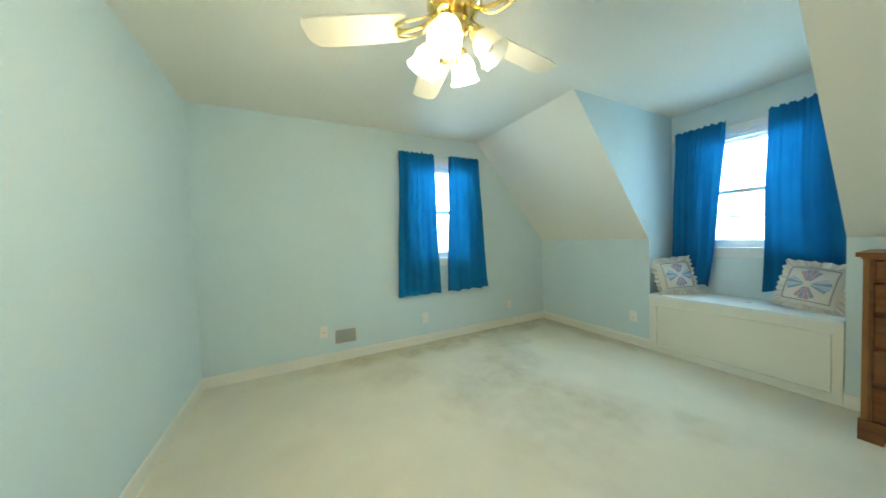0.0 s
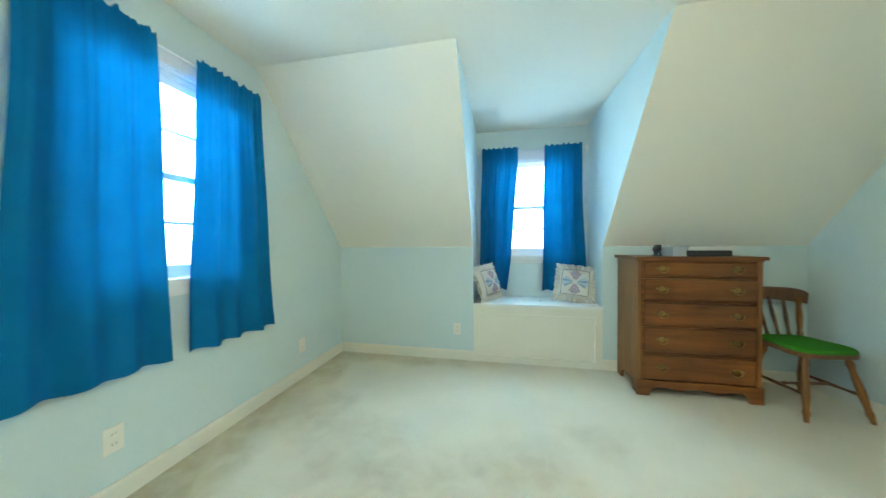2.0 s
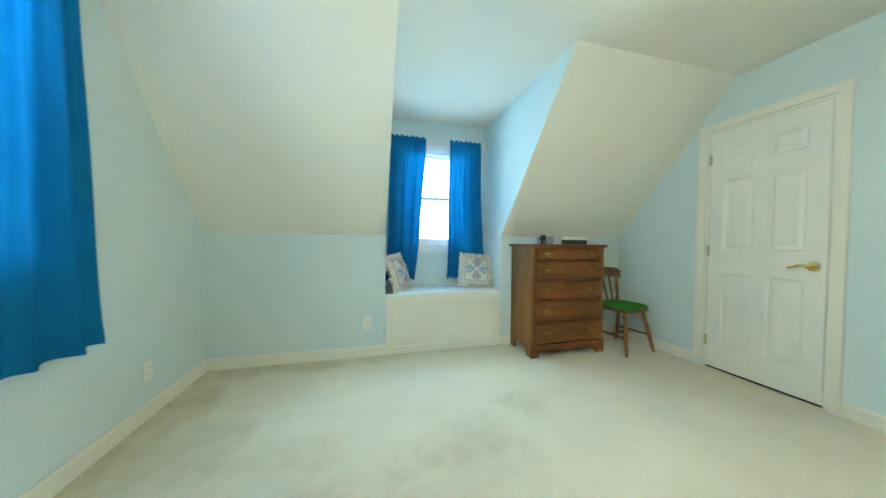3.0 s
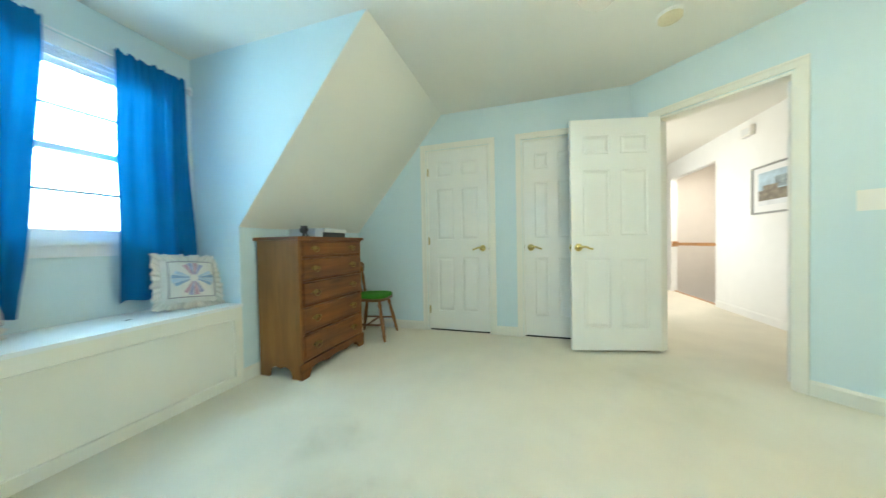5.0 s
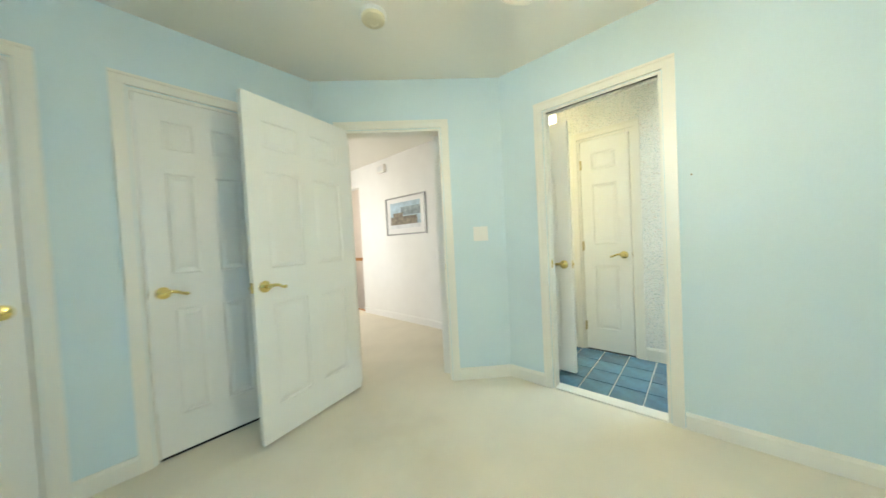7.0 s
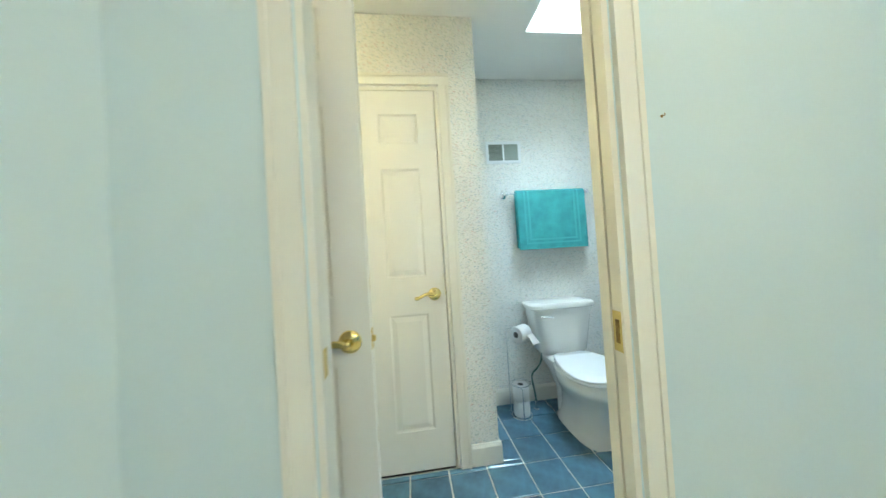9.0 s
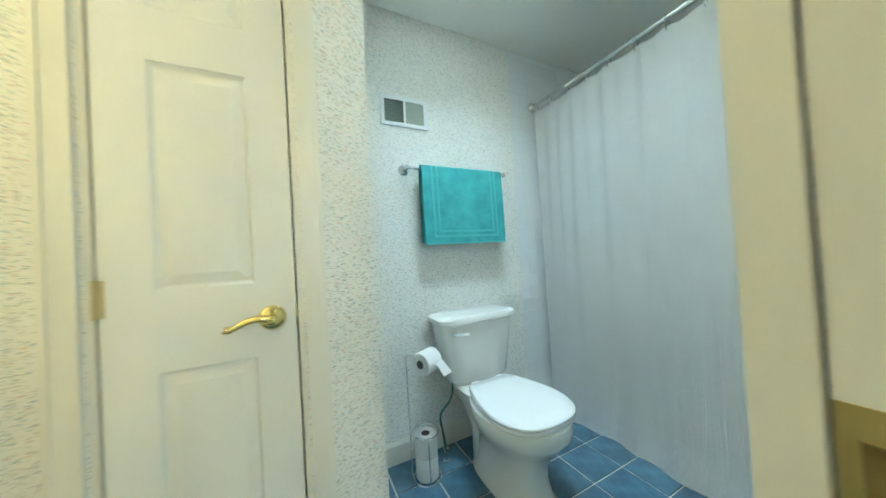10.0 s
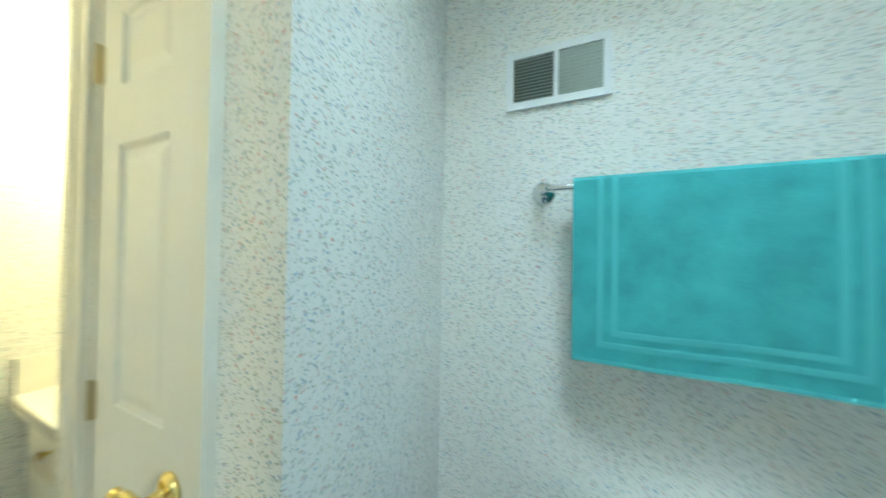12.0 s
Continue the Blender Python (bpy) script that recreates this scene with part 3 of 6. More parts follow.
def leaf(parent, w, h, cols, hinge_hi, m=Matrix(), z0=0.026, hinges=True, levers=(1, -1), lever_z=0.93):
    """A panelled door leaf: x from 0 to w, its face at y = 0 and its thickness behind; hinge_hi: hinged at x = w."""
    t, st, mid = 0.035, (0.105 if cols == 2 else 0.10), 0.09
    rows = ((0.225, 0.83), (1.03, 1.60), (1.735, 1.895))
    lf = new("leaf")
    lf.parent, lf.matrix_basis = parent, m
    cw = (w - 2 * st - (cols - 1) * mid) / cols
    spans = [(st + c * (cw + mid), st + c * (cw + mid) + cw) for c in range(cols)]
    bm = bmesh.new()
    box(bm, 0.002, st, -t, 0, z0, h)
    box(bm, w - st, w - 0.002, -t, 0, z0, h)
    if cols == 2:
        box(bm, spans[0][1], spans[1][0], -t, 0, z0, h)
    edges = [z0] + [z for r in rows for z in r] + [h]
    for a, c in zip(edges[::2], edges[1::2]):
        for p, q in spans:
            box(bm, p, q, -t, 0, a, c)
    part("stile_and_rail", bm, M_DOOR, lf)
    for p, q in spans:
        for a, c in rows:
            bm = bmesh.new()
            for s, y in ((1, -0.009), (-1, -t + 0.009)):
                rim = [(p - 0.001, y, a - 0.001), (q + 0.001, y, a - 0.001), (q + 0.001, y, c + 0.001), (p - 0.001, y, c + 0.001)]
                e1, e2 = 0.012, 0.036
                r1 = [(p + e1, y, a + e1), (q - e1, y, a + e1), (q - e1, y, c - e1), (p + e1, y, c - e1)]
                r2 = [(p + e2, y + s * 0.0065, a + e2), (q - e2, y + s * 0.0065, a + e2), (q - e2, y + s * 0.0065, c - e2), (p + e2, y + s * 0.0065, c - e2)]
                rings = [[bm.verts.new(v) for v in r] for r in (rim, r1, r2)]
                for u, v in zip(rings, rings[1:]):
                    for i in range(4):
                        bm.faces.new((u[i], u[(i + 1) % 4], v[(i + 1) % 4], v[i]))
                bm.faces.new(rings[2])
                # sloped sticking between frame and panel
                o = [bm.verts.new((v[0] + (-0.004 if v[0] < (p + q) / 2 else 0.004), -0.0005 if s > 0 else -t + 0.0005, v[2] + (-0.004 if v[2] < (a + c) / 2 else 0.004))) for v in rim]
                n = [bm.verts.new((v[0] + (0.009 if v[0] < (p + q) / 2 else -0.009), y + s * 0.0005, v[2] + (0.009 if v[2] < (a + c) / 2 else -0.009))) for v in rim]
                for i in range(4):
                    bm.faces.new((o[i], o[(i + 1) % 4], n[(i + 1) % 4], n[i]))
            part("door_panel", bm, M_DOOR, lf)
    lx = 0.062 if hinge_hi else w - 0.062
    for side in levers:
        lever(lf, lx, lever_z, 0 if side > 0 else -t, side, 1 if hinge_hi else -1)
    bm = bmesh.new()
    ex = 0.0015 if hinge_hi else w - 0.0015
    box(bm, ex - 0.0015, ex + 0.0015, -t / 2 - 0.012, -t / 2 + 0.012, lever_z - 0.03, lever_z + 0.03)
    bx = ex - 0.011 if hinge_hi else ex
    box(bm, bx, bx + 0.011, -t / 2 - 0.006, -t / 2 + 0.006, lever_z - 0.008, lever_z + 0.008)
    part("latch", bm, M_BRASS, lf, "brass latch bolt and plate")
    if hinges:
        for z in (0.24, 1.02, 1.80):
            bm = bmesh.new()
            hx = w + 0.001 if hinge_hi else -0.001
            tube(bm, [(hx, 0.006, z - 0.045), (hx, 0.006, z), (hx, 0.006, z + 0.045)], 0.006, 8)
            box(bm, hx - 0.014, hx + 0.014, 0.0005, 0.003, z - 0.043, z + 0.043)
            part("hinge", bm, M_HINGE, lf, "dull brass hinge")
    return lf


def closed_door(name, m, w, h, cols, hinge_hi, label, depth=0.12, levers=(1, -1)):
    d = thing(name, m, label, "door", kind="structure")
    casing(d, w, h)
    jambs(d, w, h, -depth, -0.0005)
    leaf(d, w - 0.036, h - 0.02, cols, hinge_hi, Matrix.Translation((0.018, -0.004, 0)), levers=levers, z0=0.019)
    # unlit gap under the leaf, put in as a near-black strip
    one_box("door_gap_shade", M_DARK, 0.02, w - 0.02, -0.034, -0.014, 0.0, 0.0188, d, label="dark strip for the unlit gap under the door")
    return d


closed_door("door_1", pose(CX, 2.192, 0, 0, 0, R90), 0.715, 2.04, 2, True, "closed cream six-panel closet door with brass lever")
closed_door("door_2", pose(CX, 1.25, 0, 0, 0, R90), 0.602, 2.04, 2, False, "closed narrow cream six-panel closet door with brass lever")
closed_door("door_3", pose(2.05, CLY, 0), 0.44, 2.04, 1, True, "closed narrow cream three-panel linen closet door", 0.1)
d = thing("door_4", DIAG @ Matrix.Translation((E0, 0, 0)), "cream six-panel bedroom door standing wide open", "door", kind="structure")
casing(d, E1 - E0, DH)
casing(d, E1 - E0, DH, -0.123, -1)
jambs(d, E1 - E0, DH, -0.1225, -0.0005)
one_box("strike_plate", M_BRASS, 0.0155, 0.0165, -0.04, -0.012, 0.90, 0.96, d)
swing = Matrix.Translation((E1 - E0 - 0.012, 0.012, 0)) @ Matrix.Rotation(radians(-122.5), 4, "Z") @ Matrix.Translation((-0.75, 0, 0))
leaf(d, 0.75, 2.035, 2, True, swing)
d = thing("door_5", pose(2.376, -0.452, 0, 0, 0, -2), "cream panelled hall door folded back beside the opening", "door", kind="structure")
leaf(d, 0.70, 2.035, 2, True, Matrix(), hinges=False, lever_z=0.90)

# pocket door in the opening to the bathroom
d = thing("door_6", pose(OX0, SY, 0), "cream pocket door slid away inside the wall", "door", kind="structure")
W = OX1 - OX0
casing(d, W, DH)
one_box("jamb", M_TRIM, W - 0.015, W + 0.003, -0.0755, -0.0005, 0, DH, d, 0.002)
one_box("strike_plate", M_BRASS, W - 0.0165, W - 0.0155, -0.038, -0.012, 0.90, 0.96, d)
for y0, y1 in ((-0.0080, -0.0005), (-0.0755, -0.0425)):
    one_box("jamb", M_TRIM, -0.003, 0.015, y0, y1, 0, DH, d, 0.002)
    one_box("head_jamb", M_TRIM, 0.015, W - 0.015, y0, y1, DH - 0.015, DH, d, 0.002)
one_box("track", M_DARK, 0.015, W - 0.015, -0.0420, -0.0085, DH - 0.006, DH - 0.002, d, label="dark sliding track")
# near-black strip stands for the shade inside the pocket slot
one_box("slot_shade", M_DARK, -0.03, -0.012, -0.0420, -0.0085, 0, DH - 0.02, d, label="dark strip for the shade in the pocket slot")
pk = one_box("pocket_leaf", M_TRIM, -0.011, 0.011, -0.0398, -0.0108, 0.01, DH - 0.02, d, 0.003)
bm = bmesh.new()
box(bm, 0.011, 0.0125, -0.0396, -0.0110, 0.885, 0.98)
part("edge_pull", bm, M_BRASS, pk, "brass edge pull plate", 0.0006)
# raised block of darker brass in place of the pull's shaded recess
bm = bmesh.new()
box(bm, 0.0122, 0.0135, -0.031, -0.020, 0.905, 0.960)
part("recess_shade", bm, M_OLDBRASS, pk, "darker brass for the shaded recess of the pull", 0.0005)
structure(one_box("threshold", M_TRIM, OX0 + 0.016, OX1 - 0.016, BN - 0.005, SY + 0.012, 0.0005, 0.014, bevel=0.004), "white painted threshold strip", "threshold")


def window(name, m, w, z0, z1, label):
    """Double-hung window with one bar across each sash in an opening x 0..w, z0..z1; the room side is +y."""
    win = thing(name, m, label, "window", kind="structure")
    for x0, x1, a, c in ((-0.06, 0.004, z0 - 0.02, z1), (w - 0.004, w + 0.06, z0 - 0.02, z1), (-0.06, w + 0.06, z1 + 0.0005, z1 + 0.07)):
        one_box("casing", M_SASH, x0, x1, 0.0005, 0.018, a, c, win, 0.003)
    one_box("window_sill", M_SASH, -0.068, w + 0.068, -0.06, 0.030, z0 - 0.022, z0 + 0.003, win, 0.006)
    bm = bmesh.new()
    box(bm, -0.06, w + 0.06, 0.0005, 0.016, z0 - 0.085, z0 - 0.0225)
    box(bm, -0.06, w + 0.06, 0.010, 0.022, z0 - 0.050, z0 - 0.030)
    part("apron", bm, M_SASH, win, bevel=0.003)
    for x0, x1, a, c in ((0.0005, 0.02, z0, z1), (w - 0.02, w - 0.0005, z0, z1), (0.02, w - 0.02, z1 - 0.02, z1 - 0.0005)):
        one_box("window_frame", M_SASH, x0, x1, -0.15, -0.001, a, c, win)
    zm = (z0 + z1) / 2
    for k, (a, c, y) in enumerate(((z0 + 0.004, zm + 0.018, -0.075), (zm - 0.018, z1 - 0.021, -0.105))):
        sash = new("sash")
        sash.parent = win
        bm = bmesh.new()
        bot = 0.07 if k == 0 else 0.036
        for x0, x1, p, q in ((0.021, 0.062, a, c), (w - 0.062, w - 0.021, a, c), (0.062, w - 0.062, a, a + bot), (0.062, w - 0.062, c - 0.036, c)):
            box(bm, x0, x1, y - 0.014, y + 0.014, p, q)
        part("sash_frame", bm, M_SASH, sash)
        gx0, gx1, gz0, gz1 = 0.062, w - 0.062, a + bot, c - 0.036
        z = (gz0 + gz1) / 2
        one_box("muntin", M_SASH, gx0, gx1, y - 0.0095, y + 0.0095, z - 0.008, z + 0.008, sash)
        p = one_box("pane", M_GLASS, gx0, gx1, y - 0.002, y + 0.002, gz0, gz1, sash)
        p.visible_shadow = False
    return win


WG = pose(GX, GW[1], 0, 0, 0, R270)
window("window_1", WG, GW[1] - GW[0], GW[2], GW[3], "white double-hung gable window with bright panes")
WD = pose(DW[1], DY, 0, 0, 0, R180)
window("window_2", WD, DW[1] - DW[0], DW[2], DW[3], "white double-hung dormer window with bright panes")

# raised blinds under the window heads
for m, w, z in ((WG, GW[1] - GW[0], GW[3]), (WD, DW[1] - DW[0], DW[3])):
    bl = thing("window_blind", m, "white slatted blind pulled up to the window head", "blind", "window blinds")
    one_box("head_rail", M_SASH, 0.022, w - 0.022, -0.045, -0.012, z - 0.05, z - 0.021, bl, 0.003)
    for i in range(5):
        one_box("slat", M_SASH, 0.026, w - 0.026, -0.042, -0.014, z - 0.060 - 0.008 * i, z - 0.055 - 0.008 * i, bl, 0.0015)


def curtain(name, m, w0, w1, drop, folds, seed, label, lean=0.0):
    """A gathered panel hanging from z = 0; x from 0 to w0 at the rod and w1 at the hem; lean shifts the hem along x."""
    rng = random.Random(seed)
    cu = thing(name, m, label, "curtain", "blue window curtains")
    nx, nz = 84, 34
    ph = [rng.uniform(0, 6.28) for _ in range(4)]
    fr = [folds, folds * 0.53, folds * 1.7]
    bm = bmesh.new()
    grid = []
    for k in range(nz + 1):
        v = k / nz
        z = 0.035 - v * (drop + 0.035)
        row = []
        for i in range(nx + 1):
            u = i / nx
            w = w0 + (w1 - w0) * v**1.3
            amp = 0.007 + 0.015 * min(1, v * 1.6)
            y = amp * math.sin(6.283 * fr[0] * u + ph[0] + 0.7 * v) + 0.6 * amp * math.sin(6.283 * fr[1] * u + ph[1] - 0.9 * v) + 0.0035 * (1 - v) * math.sin(6.283 * fr[2] * 2 * u + ph[2])
            if z > 0:
                y += 0.006 * math.sin(6.283 * folds * 3.1 * u + ph[3])
            zz = z + (0.008 * math.sin(6.283 * folds * 2.3 * u + ph[3]) + 0.005 * math.sin(6.283 * folds * 5.1 * u + ph[0]) if k == 0 else 0) + (0.006 * math.sin(6.283 * folds * u + ph[1]) if k == nz else 0)
            row.append(bm.verts.new((lean * v**1.5 + u * w + 0.004 * math.sin(9 * v + ph[2]), y, zz)))
        grid.append(row)
    for a, c in zip(grid, grid[1:]):
        for i in range(nx):
            bm.faces.new((a[i], a[i + 1], c[i + 1], c[i]))
    part("cloth", bm, M_BLUE, cu, smooth=True)
    bm = bmesh.new()
    for y in (0.003, -0.003):
        rows = []
        for z in (-drop + 0.0, -drop + 0.075):
            v = min(1.0, (0.035 - z) / (drop + 0.035))
            row = []
            for i in range(nx + 1):
                u = i / nx
                w = w0 + (w1 - w0) * v**1.3
                amp = 0.022
                yy = amp * math.sin(6.283 * fr[0] * u + ph[0] + 0.7 * v) + 0.6 * amp * math.sin(6.283 * fr[1] * u + ph[1] - 0.9 * v)
                zz = z + (0.006 * math.sin(6.283 * folds * u + ph[1]) if z == -drop else 0)
                row.append(bm.verts.new((lean * v**1.5 + u * w + 0.004 * math.sin(9 * v + ph[2]), yy + y, zz)))
            rows.append(row)
        for i in range(nx):
            bm.faces.new((rows[0][i], rows[0][i + 1], rows[1][i + 1], rows[1][i]))
    part("hem", bm, M_BLUE, cu, smooth=True)
    return cu


def curtain_rod(m, w, label):
    rod = thing("curtain_rod", m, label, "curtain rod", "curtain rods")
    bm = bmesh.new()
    tube(bm, [(0, -0.05, 0), (0, -0.035, 0), (0.02, -0.027, 0), (w / 2, -0.027, 0), (w - 0.02, -0.027, 0), (w, -0.035, 0), (w, -0.05, 0)], 0.006, 8)
    part("rod", bm, M_SASH, rod, smooth=True)
    for x in (0, w):
        one_box("bracket", M_SASH, x - 0.012, x + 0.012, -0.067, -0.046, -0.03, 0.03, rod, 0.003)


# gable curtains: the frame's x runs towards smaller y
curtain("curtain", pose(GX + 0.068, 2.062, 2.165, 0, 0, R270), 0.427, 0.515, 1.58, 3.3, 3, "blue cotton curtain panel beside the bright gable window", -0.022)
curtain("curtain", pose(GX + 0.068, 2.683, 2.165, 0, 0, R270), 0.42, 0.57, 1.585, 3.6, 8, "blue cotton curtain panel ending below the gable sill", -0.09)
curtain_rod(pose(GX + 0.068, 2.668, 2.165, 0, 0, R270), 1.010, "thin white curtain rod on the gable wall")
curtain("curtain", pose(2.237, DY - 0.07, 2.185, 0, 0, R180), 0.378, 0.45, 1.525, 2.9, 14, "blue cotton curtain panel hanging above the window seat", -0.05)
curtain("curtain", pose(1.588, DY - 0.07, 2.185, 0, 0, R180), 0.393, 0.315, 1.525, 3.1, 21, "blue cotton curtain drawn towards the dormer cheek", 0.12)
curtain_rod(pose(2.305, DY - 0.068, 2.185, 0, 0, R180), 1.155, "thin white curtain rod in the dormer")


def plate(name, m, w, h, label, holes):
    """A wall plate, x 0..w and z 0..h, facing +y."""
    p = thing(name, m, label, name.replace("_", " "), name + "s")
    one_box("cover", M_PLASTIC, 0, w, 0.0005, 0.006, 0, h, p, 0.002)
    for x, z, a, c, mt, nm in holes:
        one_box(nm, mt, x - a / 2, x + a / 2, 0.0055, 0.0085, z - c / 2, z + c / 2, p, 0.001)


def outlet(m, label):
    plate("wall_outlet", m, 0.072, 0.116, label, [(0.036, 0.036, 0.034, 0.03, M_PLASTIC, "socket"), (0.036, 0.080, 0.034, 0.03, M_PLASTIC, "socket")] + [(0.036 + s * 0.007, z, 0.003, 0.009, M_HOLLOW, "slot") for s in (-1, 1) for z in (0.038, 0.082)])


outlet(pose(GX, 1.945, 0.235, 0, 0, R270), "ivory wall outlet below the gable curtains")
outlet(pose(GX, 3.20, 0.225, 0, 0, R270), "ivory wall outlet near the knee wall corner")
outlet(pose(1.00, KY, 0.25, 0, 0, R180), "ivory wall outlet beside the window seat")
plate("cable_plate", pose(GX, 0.835, 0.26, 0, 0, R270), 0.072, 0.116, "ivory cable plate beside the floor grille", [(0.036, 0.058, 0.012, 0.012, M_BRASS, "jack")])
plate("light_switch", DIAG @ Matrix.Translation((0.145, 0, 1.125)), 0.118, 0.116, "ivory two-gang light switch on the slanted wall", [(0.036, 0.058, 0.012, 0.026, M_PLASTIC, "toggle"), (0.082, 0.058, 0.012, 0.026, M_PLASTIC, "toggle")])

gr = thing("wall_register", pose(GX, 1.12, 0.165, 0, 0, R270), "grey slatted air register low on the gable wall", "vent")
for x0, x1, z0, z1 in ((0, 0.23, 0, 0.014), (0, 0.23, 0.151, 0.165), (0, 0.014, 0.014, 0.151), (0.216, 0.23, 0.014, 0.151)):
    one_box("frame", M_GREY, x0, x1, 0.0005, 0.008, z0, z1, gr, 0.002)
one_box("backing", M_HOLLOW, 0.014, 0.216, 0.0005, 0.002, 0.014, 0.151, gr)
for i in range(12):
    bm = bmesh.new()
    z = 0.018 + i * 0.0112
    prism(bm, [(0.014, 0.002, z + 0.005), (0.014, 0.008, z), (0.014, 0.009, z + 0.002), (0.014, 0.003, z + 0.008)], (0.202, 0, 0))
    part("slat", bm, M_REGISTER, gr)

# ---------------------------------------------------------------- window seat
ws = thing("storage_bench", pose(DX0 + 0.002, KY, 0), "white panelled window seat chest built into the dormer", "bench")
SW, SH = DX1 - DX0 - 0.004, 0.555
one_box("body", M_TRIM, 0, SW, 0.0, DY - KY - 0.003, 0, SH, ws)
bm = bmesh.new()
box(bm, 0, SW, -0.022, DY - KY - 0.003, SH + 0.0005, SH + 0.022)
part("lid", bm, M_SASH, ws, "white painted seat lid", 0.005)
# the notch is not cut: a flat dark patch gives its shade
one_box("notch_shade", M_DARK, SW * 0.55, SW * 0.55 + 0.03, 0.20, 0.215, SH + 0.0222, SH + 0.0228, ws, label="small dark patch for the shaded lid notch")
for x0, x1, z0, z1 in ((0, 0.05, 0, SH - 0.001), (SW - 0.05, SW, 0, SH - 0.001), (0.05, SW - 0.05, 0, 0.055), (0.05, SW - 0.05, SH - 0.075, SH - 0.001)):
    one_box("face_frame", M_TRIM, x0, x1, -0.012, -0.0005, z0, z1, ws, 0.002)
for x0, x1, z0, z1 in ((0.05, SW - 0.05, 0.0555, 0.068), (0.05, SW - 0.05, SH - 0.088, SH - 0.0755), (0.0505, 0.062, 0.068, SH - 0.088), (SW - 0.062, SW - 0.0505, 0.068, SH - 0.088)):
    one_box("moulding", M_TRIM, x0, x1, -0.021, -0.0005, z0, z1, ws, 0.003)


def pillow(m, size, label):
    """A square cushion with a wavy ruffle and four pieced fans on its front (+z); it lies flat before it is posed."""
    pl = thing("throw_pillow", m, label, "pillow", "pillows on the window seat")
    s, n = size / 2, 18

    def top(x, y):
        u, v = min(1, abs(x) / s), min(1, abs(y) / s)
        return 0.075 * (1 - u**3.2) ** 0.6 * (1 - v**3.2) ** 0.6

    bm = bmesh.new()
    for side in (1, -1):
        g = [[bm.verts.new((s * (2 * i / n - 1) * (1 - 0.05 * (1 - (2 * j / n - 1) ** 2)), s * (2 * j / n - 1) * (1 - 0.05 * (1 - (2 * i / n - 1) ** 2)), side * top(s * (2 * i / n - 1), s * (2 * j / n - 1)))) for i in range(n + 1)] for j in range(n + 1)]
        for a, c in zip(g, g[1:]):
            for i in range(n):
                bm.faces.new((a[i], a[i + 1], c[i + 1], c[i]))
    bmesh.ops.remove_doubles(bm, verts=bm.verts, dist=0.0005)
    part("cushion", bm, M_QUILT, pl, smooth=True)
    bm = bmesh.new()
    k = 160
    inner, outer = [], []
    for i in range(k):
        f = 4 * i / k
        side, u = int(f), 2 * (f - int(f)) - 1
        x, y = ((u, -1), (1, u), (-u, 1), (-1, -u))[side]
        wv = 0.014 * math.sin(i * 1.35) + 0.006 * math.sin(i * 0.6)
        r = 1.24 + 0.03 * math.sin(i * 0.8)
        inner.append(bm.verts.new((x * s * 0.955, y * s * 0.955, 0.003)))
        outer.append(bm.verts.new((x * s * r, y * s * r, wv)))
    for i in range(k):
        j = (i + 1) % k
        bm.faces.new((inner[i], inner[j], outer[j], outer[i]))
    part("ruffle", bm, M_QUILT, pl, "gathered cream ruffle", smooth=True)
    bm = bmesh.new()
    edge = []
    for i in range(80):
        f = 4 * i / 80
        side, u = int(f), 2 * (f - int(f)) - 1
        x, y = ((u, -1), (1, u), (-u, 1), (-1, -u))[side]
        x, y = x * s * 0.80, y * s * 0.80
        edge.append((x, y, top(x, y) + 0.001))
    tube(bm, edge + edge[:1], 0.0035, 6)
    part("piping", bm, M_PIPING, pl, "grey-brown piping line", smooth=True)
    for q in range(4):
        base = q * math.pi / 2
        for w in range(4):
            bm = bmesh.new()
            a0, a1 = base + (w - 2) * 0.28, base + (w - 1) * 0.28
            rows = []
            for r in (0.15, 0.36, 0.56, 0.74 if w in (1, 2) else 0.69):
                rows.append([bm.verts.new((r * s * math.cos(a), r * s * math.sin(a), top(r * s * math.cos(a), r * s * math.sin(a)) + 0.0025)) for a in (a0 + 0.015, (a0 + a1) / 2, a1 - 0.015)])
            for a, c in zip(rows, rows[1:]):
                for i in range(2):
                    bm.faces.new((a[i], a[i + 1], c[i + 1], c[i]))
            part("patch", bm, M_PATCH[(q * 3 + w * 2) % 4], pl, "pieced print cotton patch")


M_PIPING = cloth("taupe_piping", (0.36, 0.32, 0.30), 0)
M_PATCH = [cloth(f"patch_{n}", c, 0, vary=0.25, scale=60) for n, c in (("slate", (0.28, 0.38, 0.50)), ("rose", (0.52, 0.33, 0.36)), ("mist", (0.46, 0.56, 0.64)), ("plum", (0.36, 0.36, 0.50)))]
SEATZ = SH + 0.022
pillow(pose(2.135, 4.05, SEATZ + 0.182, 70, 5, -14), 0.31, "square cream ruffled pillow with blue and rose fans")
pillow(pose(1.265, 4.0, SEATZ + 0.182, 72, -4, 58), 0.31, "cream ruffled quilted pillow leaning on the dormer cheek")

